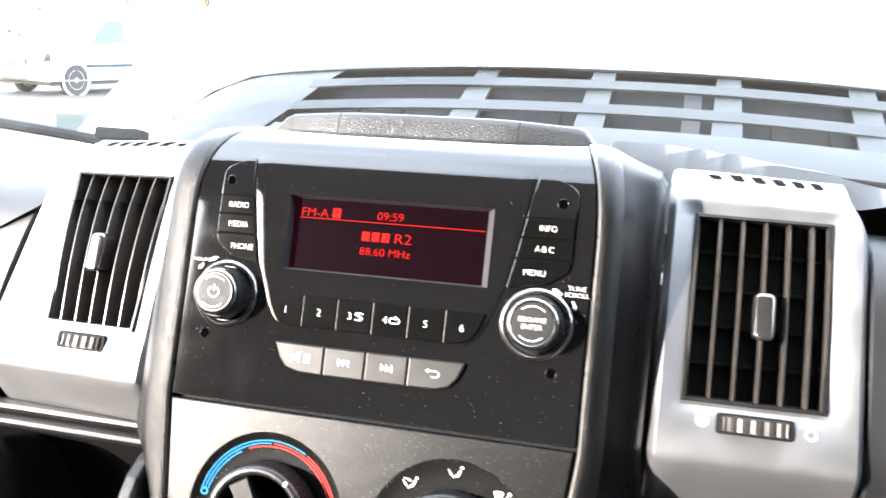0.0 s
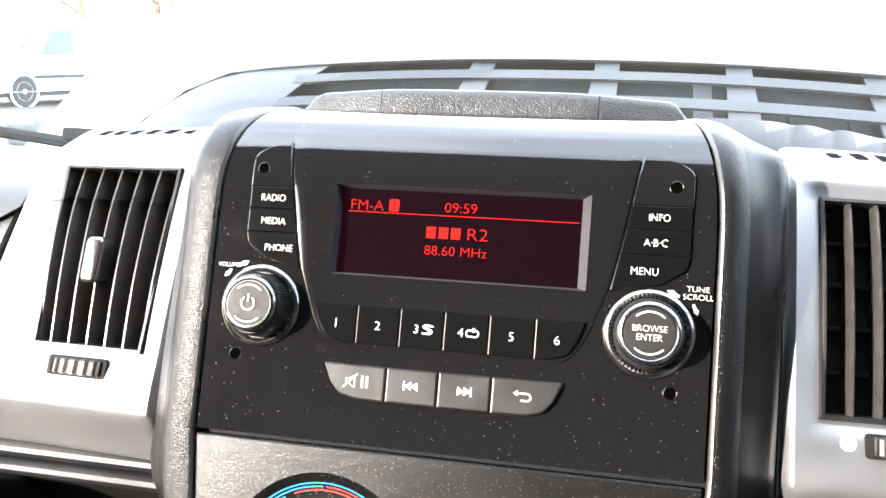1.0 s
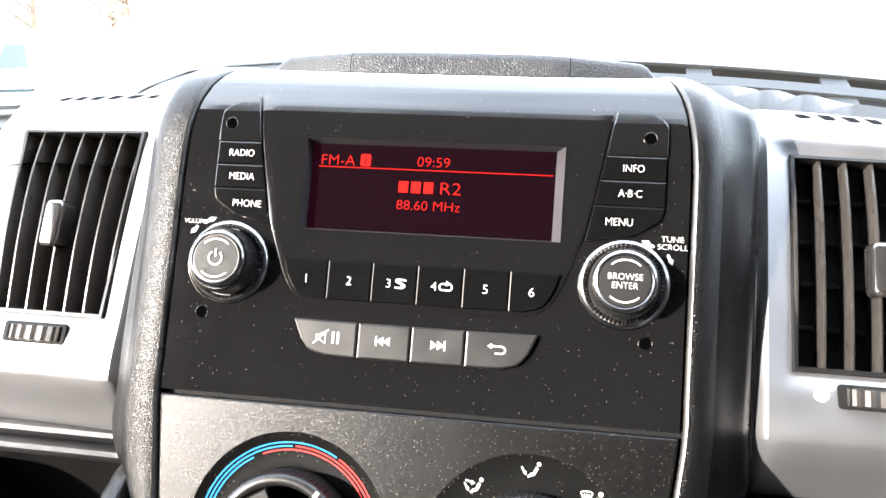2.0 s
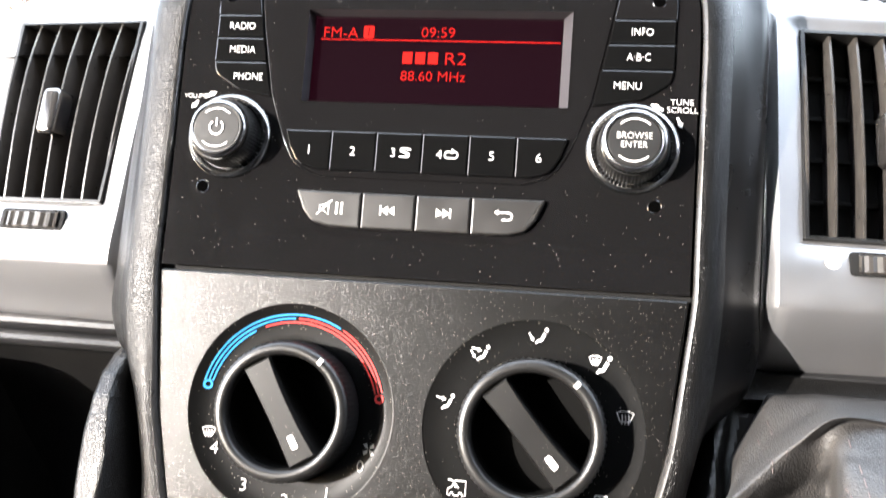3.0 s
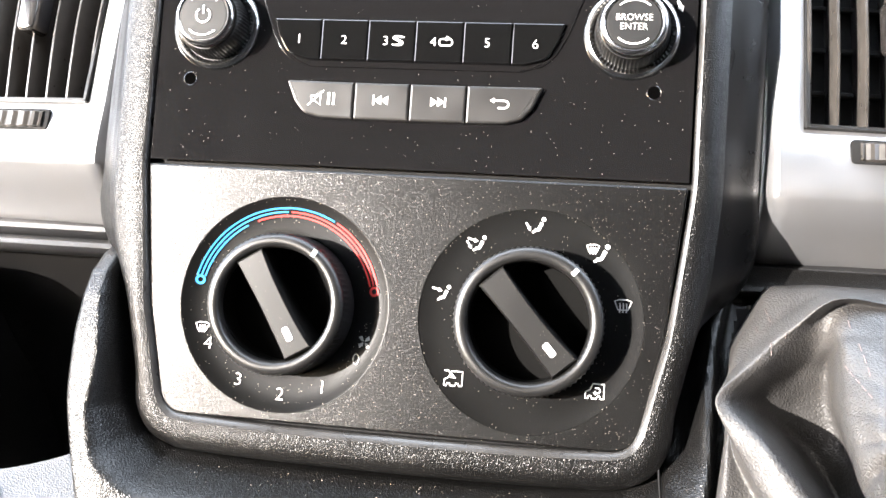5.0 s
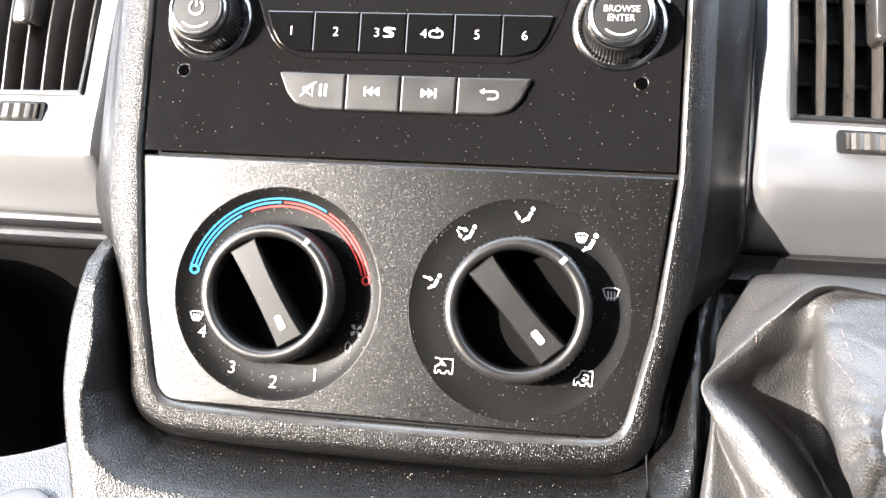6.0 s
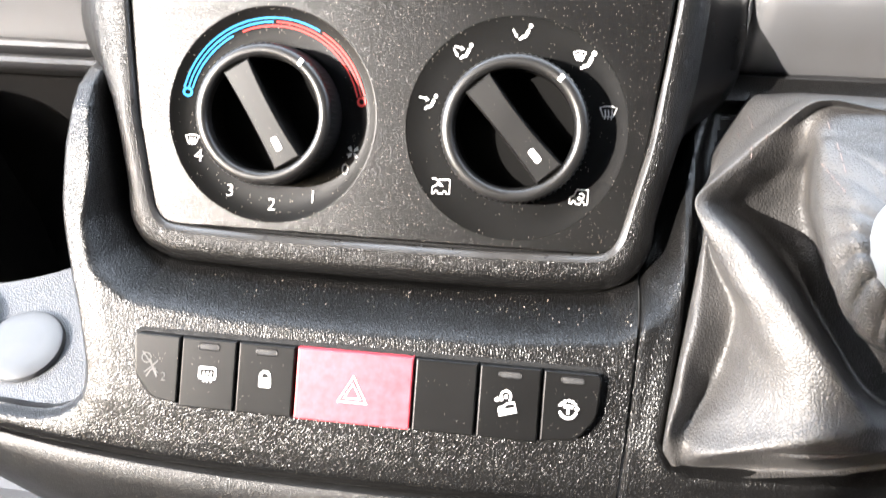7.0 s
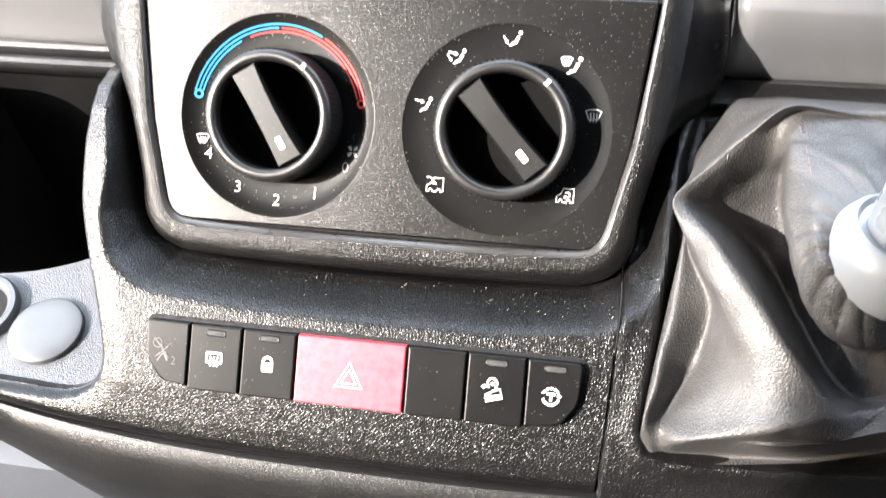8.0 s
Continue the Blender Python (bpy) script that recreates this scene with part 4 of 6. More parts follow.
for x, z in ((-0.0925, 0.0870), (0.0955, 0.0865), (-0.0975, 0.0), (0.0975, 0.0)):
    screw_hole(x, z)


def dial(x, z, rf, lines):
    base = turned([(0.0192, -0.001), (0.0192, 0.0003), (0.0184, 0.0016), (0.0172, 0.0022), (0.0160, 0.0018), (0.0152, 0.0006)], x, z, 0, 64)
    k = part("control_knob", base, M_CHROME, radio, "knurled knob with a chrome base ring")
    part("knurl", turned([(0.0148, 0.0, 0.0005), (0.0148, 0.0030, 0.0005), (0.0143, 0.0092, 0.0005), (rf + 0.0028, 0.0112, 0.0)], x, z, 0, 120), M_KNOB, k, "black knurled grip")
    part("collar", turned([(rf + 0.0025, 0.0106), (rf + 0.0024, 0.0130), (rf + 0.0016, 0.0143), (rf + 0.0006, 0.0147), (rf, 0.0141)], x, z, 0, 64), M_CHROME, k, "chrome collar")
    part("knob_face", turned([(rf + 0.0003, 0.0135), (rf - 0.0006, 0.0143), (rf * 0.5, 0.0144), (0.0, 0.0144)], x, z, 0, 48), M_KNOBFACE, k, sharp=12)
    y = -0.0149
    marks = join(ribbon(arc(x, z, rf * 0.80, 48, 132, 16), 0.0006, y), ribbon(arc(x, z, rf * 0.80, 228, 312, 16), 0.0006, y))
    if lines:
        for j, w in enumerate(lines):
            lettering(w, 0.0025, x, z + (0.0018 if j == 0 else -0.0018), y, M_WHITE, k, width=0.0138 if j == 0 else 0.0103)
    else:
        marks = join(marks, ribbon(arc(x, z, 0.0030, 125, 415, 20), 0.0007, y), ribbon([(x, z + 0.0006), (x, z + 0.0042)], 0.0007, y))
    part("knob_mark", marks, M_WHITE, k)


dial(-0.0875, 0.0232, 0.0104, None)
dial(0.0876, 0.0240, 0.0108, ("BROWSE", "ENTER"))


def arrow(x, z, ang, length):
    c, s = math.cos(radians(ang)), math.sin(radians(ang))
    put = lambda u, v: (x + u * c - v * s, z + u * s + v * c)
    return patch([put(-length, -0.0005), put(0, -0.0007), put(0, -0.0013), put(length * 0.8, 0), put(0, 0.0013), put(0, 0.0007), put(-length, 0.0005)], -0.0003)


lettering("VOLUME", 0.0020, -0.1052, 0.0410, -0.0003, M_WHITE, radio, width=0.0108, label="white lettering")
part("arrow_print", arrow(-0.0975, 0.0420, 28, 0.0030), M_WHITE, radio)
part("arrow_print", arrow(-0.1055, 0.0368, 230, 0.0026), M_WHITE, radio)
lettering("TUNE", 0.0023, 0.1065, 0.0440, -0.0003, M_WHITE, radio, width=0.0092)
lettering("SCROLL", 0.0023, 0.1068, 0.0407, -0.0003, M_WHITE, radio, width=0.0124)
part("arrow_print", arrow(0.0962, 0.0418, 155, 0.0032), M_WHITE, radio)
part("arrow_print", arrow(0.1060, 0.0350, -66, 0.0028), M_WHITE, radio)

# ---- climate panel ----
climate = thing("climate_panel", "charcoal heater control panel with two rotary dials", "heater panel", (0, 0, -0.09))
LEFT_DIAL, RIGHT_DIAL, DISH = (-0.0483, -0.0938), (0.0538, -0.0938), 0.0450
outline = rounded([(-0.1128, -0.0372, 0.0015), (-0.1068, -0.0970, 0.06), (-0.0975, -0.1425, 0.0125), (0.0975, -0.1425, 0.0125), (0.1068, -0.0970, 0.06), (0.1128, -0.0372, 0.0015)], 7)


def climate_face():
    bm = bmesh.new()
    edges = []
    for loop in (inset(outline, 0.0010), arc(*LEFT_DIAL, DISH, 0, 360, 72)[:-1], arc(*RIGHT_DIAL, DISH, 0, 360, 72)[:-1]):
        vs = [bm.verts.new((x, -0.0006, z)) for x, z in loop]
        edges += [bm.edges.new((vs[i - 1], vs[i])) for i in range(len(vs))]
    bmesh.ops.triangle_fill(bm, use_beauty=True, use_dissolve=False, edges=edges)
    skirt = sheet([[(x, y, z) for x, z in inset(outline, d)] for y, d in ((0.005, 0.0), (0.0006, 0.0), (-0.0002, 0.0003), (-0.0006, 0.0010))], closed=True)
    return join(bm, skirt)


part("panel", climate_face(), M_CLIMATE, climate, "charcoal satin panel speckled with dust")


def dish_y(r):
    """Depth of a dial's dished surround at a radius."""
    return table(r, [0.0, 0.0300, 0.0350, 0.0385, 0.0410, 0.0430, 0.0442, 0.0450], [0.0030, 0.0030, 0.0026, 0.0020, 0.0012, 0.0003, -0.0003, -0.0006])


def rotary(cx, cz, bar, mark, d, k_r):
    """A dished surround with a knurled ring knob, k_r its size, and a grip bar across its dark well."""
    bowl = [(DISH, 0.0006 * d), (0.0446, 0.0005 * d)] + [(r, -dish_y(r) * d) for r in (0.0442, 0.0436, 0.0430, 0.0420, 0.0410, 0.0398, 0.0385, 0.0368, 0.0350, 0.0325, 0.0300)] + [(0.0294, -0.0032 * d), (0.0292, -0.0135)]
    part("dial_surround", turned(bowl, cx, cz, 0, 96), M_DISH, climate, "dished dark dial surround")
    ring = turned([(r * k_r, h, b) for r, h, b in ((0.0304, -0.0060, 0.0), (0.0303, 0.0, 0.0007), (0.0300, 0.0095, 0.0007), (0.0297, 0.0112, 0.0004), (0.0290, 0.0124, 0), (0.0278, 0.0132, 0), (0.0264, 0.0134, 0), (0.0252, 0.0131, 0), (0.0244, 0.0122, 0), (0.0240, 0.0108, 0), (0.0238, 0.0080, 0))], cx, cz, 0, 150, False)
    k = part("rotary_knob", ring, M_KNOB, climate, "black ring knob with a raised grip bar")
    # shallow well, its deep shade painted by the near-black colour
    part("knob_well", turned([(0.02375 * k_r, 0.0085), (0.0237 * k_r, -0.0048), (0.0, -0.0049)], cx, cz, 0, 60), M_HOLE_SHADE, k)
    turn = radians(bar)
    c, s = math.cos(turn), math.sin(turn)
    rows = []
    for h, w, l in ((-0.0118, 0.0072, 0.0236 * k_r), (0.0090, 0.0064, 0.0236 * k_r), (0.0122, 0.0060, 0.0232 * k_r), (0.0132, 0.0054, 0.0224 * k_r)):
        loop = []
        for f in np.linspace(-1, 1, 15):
            loop.append((f * l, -w * (1 - 0.10 * (1 - f * f))))
        for f in np.linspace(1, -1, 15):
            loop.append((f * l, w * (1 - 0.22 * (1 - f * f))))
        rows.append([(cx + u * c - v * s, -h, cz + u * s + v * c) for u, v in loop])
    bm = sheet(rows, closed=True)
    bm.verts.ensure_lookup_table()
    bm.faces.new(bm.verts[-30:])
    g = part("grip", bm, M_GRIP, k, "dusty grip bar with a white pointer")
    to = lambda u, v: (cx + u * c - v * s, cz + u * s + v * c)
    part("pointer", plate([to(*p) for p in rounded([(0.0105, -0.0015, 0.001), (0.0165, -0.0015, 0.001), (0.0165, 0.0013, 0.001), (0.0105, 0.0013, 0.001)])], 0.0136, -0.0125, 0.0001), M_WHITE, g, "white pointer")
    a = radians(mark)
    part("ring_mark", ribbon([(cx + r * math.cos(a), cz + r * math.sin(a)) for r in (0.0250, 0.0279)], 0.0018, -0.0137), M_WHITE, k, "white mark")


rotary(*LEFT_DIAL, -58.5, 54, 1.0, 0.965)
rotary(*RIGHT_DIAL, -48.0, 50, 0.3, 0.985)


def on_dish(c, d=1.0):
    """Lays a print on a dial's dished surround."""
    def laid(bm):
        bmesh.ops.triangulate(bm, faces=bm.faces)
        bmesh.ops.subdivide_edges(bm, edges=bm.edges, cuts=2, use_grid_fill=True)
        for v in bm.verts:
            v.co.y += dish_y(math.hypot(v.co.x - c[0], v.co.z - c[1])) * d - 0.0005
        return bm

    return laid


lay = on_dish(LEFT_DIAL)
lx, lz = LEFT_DIAL
for r, a0, a1 in ((0.0403, 166, 62), (0.0387, 165, 92), (0.0371, 165, 120)):
    part("cold_scale", lay(ribbon(arc(lx, lz, r, a0, a1, 30), 0.0007, 0)), M_BLUE, climate, "blue temperature line")
for r, a0, a1 in ((0.0387, 90, 15), (0.0371, 113, 15), (0.0403, 60, 15)):
    part("hot_scale", lay(ribbon(arc(lx, lz, r, a0, a1, 30), 0.0007, 0)), M_RED, climate, "red temperature line")
for at, mat in ((168.0, M_BLUE), (11.5, M_RED)):
    c = (lx + 0.0386 * math.cos(radians(at)), lz + 0.0386 * math.sin(radians(at)))
    part("scale_ring", lay(ribbon(arc(*c, 0.0016, 0, 345, 18), 0.0010, 0, closed=True)), mat, climate)
for word, x, z in (("4", -0.0806, -0.1121), ("3", -0.0661, -0.1262), ("2", -0.0475, -0.1310), ("1", -0.0296, -0.1267)):
    lettering(word, 0.0050, x, z, 0, M_WHITE, climate, name="numeral", warp=lay)
lettering("0", 0.0046, -0.0162, -0.1142, 0, M_FAINT, climate, name="numeral", warp=lay)


def screen_icon(x, z, s, y):
    """Windscreen with rising air."""
    w = 0.0005
    bm = ribbon([(x - 0.0044 * s, z + 0.0026 * s), (x - 0.002 * s, z + 0.0034 * s), (x + 0.002 * s, z + 0.0034 * s), (x + 0.0044 * s, z + 0.0026 * s), (x + 0.0026 * s, z - 0.0020 * s), (x - 0.0026 * s, z - 0.0020 * s)], w, y, closed=True)
    for u in (-0.0017, 0, 0.0017):
        bm = join(bm, ribbon([(x + u * s, z - 0.0034 * s), (x + (u + 0.0003) * s, z - 0.0012 * s), (x + u * s, z + 0.0016 * s)], w, y - 0.0001))
    return bm


def air_icon(x, z, feet, chest, y):
    """Air-flow symbol: a seated figure's bent line, a dot above it and an arrow of air."""
    bm = ribbon([(x + 0.0030, z + 0.0016), (x + 0.0014, z - 0.0016), (x - 0.0004, z - 0.0020)], 0.0015, y)
    bm = join(bm, ribbon([(x - 0.0002, z - 0.0022), (x - 0.0014, z - 0.0030)], 0.0010, y - 0.0001), patch(arc(x + 0.0037, z + 0.0032, 0.0010, 0, 330, 11), y))
    if feet:
        bm = join(bm, ribbon([(x - 0.0046, z + 0.0014), (x - 0.0030, z - 0.0010)], 0.0008, y), patch([(x - 0.0039, z - 0.0012), (x - 0.0022, z - 0.0004), (x - 0.0022, z - 0.0024)], y - 0.0001))
    if chest:
        bm = join(bm, ribbon([(x - 0.0042, z + 0.0026), (x - 0.0008, z + 0.0018)], 0.0008, y), patch([(x - 0.0010, z + 0.0029), (x - 0.0012, z + 0.0006), (x + 0.0008, z + 0.0014)], y - 0.0001))
    return bm


def van_icon(x, z, inside, y):
    w = 0.00055
    body = [(x - 0.0048, z - 0.0026), (x - 0.0048, z - 0.0002), (x - 0.0026, z + 0.0008), (x - 0.0012, z + 0.0032), (x + 0.0044, z + 0.0032), (x + 0.0044, z - 0.0026), (x + 0.0028, z - 0.0026), (x + 0.0024, z - 0.0016), (x + 0.0012, z - 0.0016), (x + 0.0008, z - 0.0026), (x - 0.0016, z - 0.0026), (x - 0.0020, z - 0.0016), (x - 0.0032, z - 0.0016), (x - 0.0036, z - 0.0026)]
    bm = ribbon(body, w, y, closed=True)
    if inside:
        return join(bm, ribbon([(x - 0.0002, z + 0.0016)] + arc(x + 0.0014, z + 0.0006, 0.0010, 90, -90, 8) + [(x + 0.0002, z - 0.0004)], w, y - 0.0001), patch([(x - 0.0010, z - 0.0004), (x + 0.0004, z - 0.0014), (x + 0.0004, z + 0.0006)], y - 0.0001))
    return join(bm, ribbon([(x - 0.0050, z + 0.0034), (x - 0.0030, z + 0.0034), (x - 0.0004, z + 0.0014)], w, y - 0.0002), patch([(x - 0.0008, z + 0.0022), (x + 0.0012, z + 0.0004), (x - 0.0016, z + 0.0006)], y - 0.0002))


lay_r = on_dish(RIGHT_DIAL, 0.3)


def shrunk(bm, x, z, f=0.78, g=1.0):
    for v in bm.verts:
        v.co.x, v.co.z = x + (v.co.x - x) * f, z + (v.co.z - z) * g
    return bm


part("demist_print", lay(screen_icon(-0.0836, -0.1058, 0.62, 0)), M_WHITE, climate)
fan = None
for k in range(4):
    a = radians(90 * k + 30)
    p = patch([(-0.0132 + u * math.cos(a) - v * math.sin(a), -0.1070 + u * math.sin(a) + v * math.cos(a)) for u, v in ((0.0003, 0), (0.0026, -0.0004), (0.0030, 0.0012), (0.0012, 0.0010))], 0)
    fan = join(fan, p) if fan else p
part("fan_print", lay(fan), M_FAINT, climate)
for x, z, feet, chest in ((0.0174, -0.0850, False, True), (0.0306, -0.0641, True, True), (0.0540, -0.0555, True, False)):
    part("airflow_print", lay_r(shrunk(air_icon(x, z, feet, chest, 0), x, z, 0.85, 0.88)), M_WHITE, climate)
part("airflow_print", lay_r(join(air_icon(0.0792, -0.0655, False, False, 0), screen_icon(0.0772, -0.0635, 0.55, 0))), M_WHITE, climate)
part("demist_print", lay_r(screen_icon(0.0901, -0.0852, 0.75, 0)), M_FAINT, climate)
part("fresh_air_print", lay_r(shrunk(van_icon(0.0250, -0.1190, False, 0), 0.0250, -0.1190)), M_WHITE, climate)
part("recirculation_print", lay_r(shrunk(van_icon(0.0812, -0.1195, True, 0), 0.0812, -0.1195)), M_WHITE, climate)

# ---- air vents ----
VENT_S = [(0.0680, -0.0635), (0.0580, -0.0618), (0.0480, -0.0530), (0.0380, -0.0440), (0.0325, -0.0385), (0.0300, -0.0345), (0.0290, -0.0280), (0.0290, -0.0060), (0.0295, 0.0300), (0.0310, 0.0700), (0.0330, 0.0920), (0.0360, 0.1010), (0.0415, 0.1085), (0.0500, 0.1150), (0.0620, 0.1215), (0.0760, 0.1258), (0.1200, 0.1272)]


def vent_y(z):
    return table(z, [p[1] for p in VENT_S[:14]], [p[0] for p in VENT_S[:14]])


def air_vent(s, label):
    v = thing("air_vent", label, "air vent", (s * 0.194, 0.03, 0.04), "dashboard air vents")
    ox0, ox1, oz0, oz1 = 0.1580, 0.2260, -0.0062, 0.0950
    # bezel
    xs = [0.1470, 0.1474, 0.1484, 0.1504, 0.1540, ox0, 0.168, 0.18, 0.192, 0.204, 0.216, ox1, 0.2310, 0.2360, 0.2395, 0.2415, 0.2425]
    prof = []
    pts = spline(VENT_S, 60)
    zs_need = [oz0, oz1]
    for y, z in pts:
        prof.append([y, z])
    for need in zs_need:
        i = min(range(len(prof)), key=lambda k: abs(prof[k][1] - need) if prof[k][0] < 0.05 else 9)
        prof[i][1] = need
    bm = bmesh.new()
    rows = []
    for y, z in prof:
        row = []
        for x in xs:
            e = min(x - xs[0], xs[-1] - x)
            back = 0.006 * (1 - smooth(0.0, 0.0034, e)) ** 2
            # the sides lean in towards the top
            top = smooth(0.085, 0.118, z)
            px = wide_x(0.194 + (x - 0.194) * (1 - 0.16 * top * smooth(0.15, 0.25, x)), z, s)
            dip = 0.0035 * smooth(0.0095, 0.0, max(ox0 - x, x - ox1, oz0 - z, z - oz1)) * (1 if y < 0.05 else 0)
            row.append(bm.verts.new((s * px, y + back + dip, z - 0.0020 * top * smooth(0.15, 0.24, x))))
        rows.append(row)
    for a, b in zip(rows, rows[1:]):
        for i in range(len(xs) - 1):
            cx = (xs[i] + xs[i + 1]) / 2
            cz = (a[i].co.z + b[i].co.z) / 2
            if ox0 < cx < ox1 and oz0 < cz < oz1 and a[i].co.y < 0.06:
                continue
            bm.faces.new((a[i], a[i + 1], b[i + 1], b[i]))
    for end in (0, -1):
        wall = sheet([[r[end].co.copy() for r in rows], [r[end].co + Vector((0, 0.03, 0)) for r in rows]])
        wall_me = bpy.data.meshes.new("tmp")
        wall.to_mesh(wall_me)
        wall.free()
        bm.from_mesh(wall_me)
        bpy.data.meshes.remove(wall_me)
    part("bezel", leaned(bm), M_SILVER, v, "silver painted bezel")
    mx = lambda x: s * x
    # inner frame and duct
    loop_o = [(mx(x), z) for x, z in rounded([(ox0 + 0.0002, oz0 + 0.0002, 0.0015), (ox1 - 0.0002, oz0 + 0.0002, 0.0015), (ox1 - 0.0002, oz1 - 0.0002, 0.0015), (ox0 + 0.0002, oz1 - 0.0002, 0.0015)])]
    rows = [[(x, vent_y(z) + dy, z) for x, z in inset(loop_o, d)] for dy, d in ((0.006, 0.0), (0.0022, 0.0), (0.0012, 0.0004), (0.0012, 0.0018), (0.0022, 0.0022), (0.030, 0.0024))]
    part("frame", leaned(sheet(rows, closed=True)), M_KNOB, v, "black inner frame")
    # duct end and rear slats carry painted shade in their near-black
    part("duct", leaned(block(min(mx(ox0), mx(ox1)) + 0.001, max(mx(ox0), mx(ox1)) - 0.001, 0.052, 0.056, oz0 + 0.001, oz1 - 0.001)), M_GAP_SHADE, v)
    for k in range(4):
        z = oz0 + (oz1 - oz0) * (k + 1) / 5
        part("rear_slat", leaned(block(min(mx(ox0), mx(ox1)) + 0.0015, max(mx(ox0), mx(ox1)) - 0.0015, 0.0475, 0.0515, z - 0.0012, z + 0.0012, 0.0006, 1)), M_GAP_SHADE, v)
    for k in range(7):
        x = min(0.2242, 0.1712 + 0.01125 * (k - 1))
        rows = []
        for z in np.linspace(oz0 + 0.0015, oz1 - 0.0015, 15):
            f = (z - oz0) / (oz1 - oz0)
            bow = 0.0035 * 4 * f * (1 - f)
            y = vent_y(z) + 0.0045 - bow
            w = 0.0009
            rows.append([(mx(x - w), y + 0.016 + bow, z), (mx(x - w), y + 0.0008, z), (mx(x - w * 0.5), y, z), (mx(x + w * 0.5), y, z), (mx(x + w), y + 0.0008, z), (mx(x + w), y + 0.016 + bow, z)])
        part("slat", leaned(sheet(rows, closed=True)), M_SLAT, v)
    tab = plate([(mx(x), z) for x, z in rounded([(0.1890, 0.0285, 0.004), (0.1992, 0.0285, 0.004), (0.1992, 0.0535, 0.004), (0.1890, 0.0535, 0.004)], 6)], 0.0065, 0.006, 0.0026, lambda z: vent_y(z) - 0.0002, 5)
    part("tab", leaned(tab), M_TAB, v, "smoked chrome direction tab")
    # thumb wheel in its slot
    wx0, wx1, wz = (0.1752, 0.2112, -0.0153)
    slot = plate([(mx(x), z) for x, z in rounded([(wx0, wz - 0.0052, 0.002), (wx1, wz - 0.0052, 0.002), (wx1, wz + 0.0052, 0.002), (wx0, wz + 0.0052, 0.002)])], 0.0007, 0.001, 0.0004, vent_y)
    # raised plate, coloured black as the shade of a slot
    part("wheel_slot", leaned(slot), M_GAP_SHADE, v)
    rows = []
    for k in range(19):
        f = k / 18
        x = wx0 + 0.002 + (wx1 - wx0 - 0.004) * (0.5 - 0.5 * math.cos(math.pi * (0.12 + 0.76 * f)))
        y = vent_y(wz) - 0.0008 - 0.0028 * math.sin(math.pi * (0.12 + 0.76 * f)) + (0.0010 if k % 3 == 2 else 0)
        rows.append([(mx(x), y + 0.0018, wz - 0.0042), (mx(x), y, wz - 0.0034), (mx(x), y, wz + 0.0034), (mx(x), y + 0.0018, wz + 0.0042)])
    part("thumb_wheel", leaned(sheet(rows)), M_SLAT, v, "ribbed thumb wheel", sharp=20)
    if s > 0:
        part("open_mark", leaned(turned([(0.0032, 0.0002), (0.0, 0.0003)], 0.1688, -0.0150, vent_y(-0.015), 24)), M_WHITE, v, "white dot")
        part("shut_mark", leaned(ribbon(arc(0.2186, -0.0160, 0.0024, 0, 345, 20), 0.0012, vent_y(-0.016) - 0.0004, closed=True)), M_WHITE, v, "white ring")
    for k in range(6):
        x = 0.1650 + 0.0112 * k
        long = 0.0030 if k == 0 else 0.0052
        rows = []
        for f in np.linspace(0, 1, 5):
            z = 0.1178 + long * f
            y = table(z, [p[1] for p in VENT_S[10:17]], [p[0] for p in VENT_S[10:17]]) - 0.0008
            fall = 0.0020 * smooth(0.085, 0.118, z)
            sk = 0.0050 * (1 - f)
            rows.append([(mx(0.194 + (q - 0.194) * (1 - 0.16 * smooth(0.085, 0.118, z) * smooth(0.15, 0.25, q))), y, z + 0.0003 - fall * smooth(0.15, 0.24, q)) for q in (x - 0.0030 + sk * 0.6, x + sk * 0.6, x + 0.0030 + sk * 0.6)])
        # flat strip on the bezel, painted black for the shade in a slit
        part("demist_slit", leaned(sheet(rows)), M_HOLE_SHADE, v, "demister slit painted as a flat black strip")


air_vent(-1, "silver rectangular air vent bleached by sun, beside the radio")
air_vent(1, "silver rectangular air vent with black slats beside the gear lever")

# ---- oddments tray on top of the stack ----
top_box = thing("top_tray_lid", "black grained lid of the tray on top of the stack", "tray lid", (0, 0.06, 0.13))


def lid(xa, xb, end=0):
    rows = []
    prof = [(0.0535, 0.1270), (0.0540, 0.1385), (0.0555, 0.1415), (0.0590, 0.1432), (0.0700, 0.1450), (0.0950, 0.1450), (0.1250, 0.1380), (0.1260, 0.1240)]
    for x in np.linspace(xa, xb, 12):
        taper = 0.0085 * smooth(0.093, 0.1045, abs(x)) if end else 0
        bow = 0.0012 * (1 - (x / 0.105) ** 2)
        rows.append([(x, y + 0.010 * smooth(0.04, 0.105, abs(x)), z + (bow if z > 0.13 else 0) - (taper * (z - 0.127) / 0.0125 if z > 0.13 else 0)) for y, z in prof])
    bm = sheet(rows)
    bm.verts.ensure_lookup_table()
    n = len(prof)
    bm.faces.new(bm.verts[:n]), bm.faces.new(bm.verts[-n:])
    return bm


part("lid_end", lid(-0.1045, -0.0562, 1), M_LID, top_box)
part("lid_middle", lid(-0.0558, 0.0572), M_LID, top_box)
part("lid_end", lid(0.0576, 0.1045, 1), M_LID, top_box)

# ---- switches ----
switches = thing("switch_row", "row of black switches with a red hazard button", "switch panel", (0, -0.024, -0.20))
SW = [-0.0950, -0.0742, -0.0502, -0.0258, 0.0222, 0.0476, 0.0723, 0.0955]


def sw_y(z):
    return lip_y(z) + 0.0005


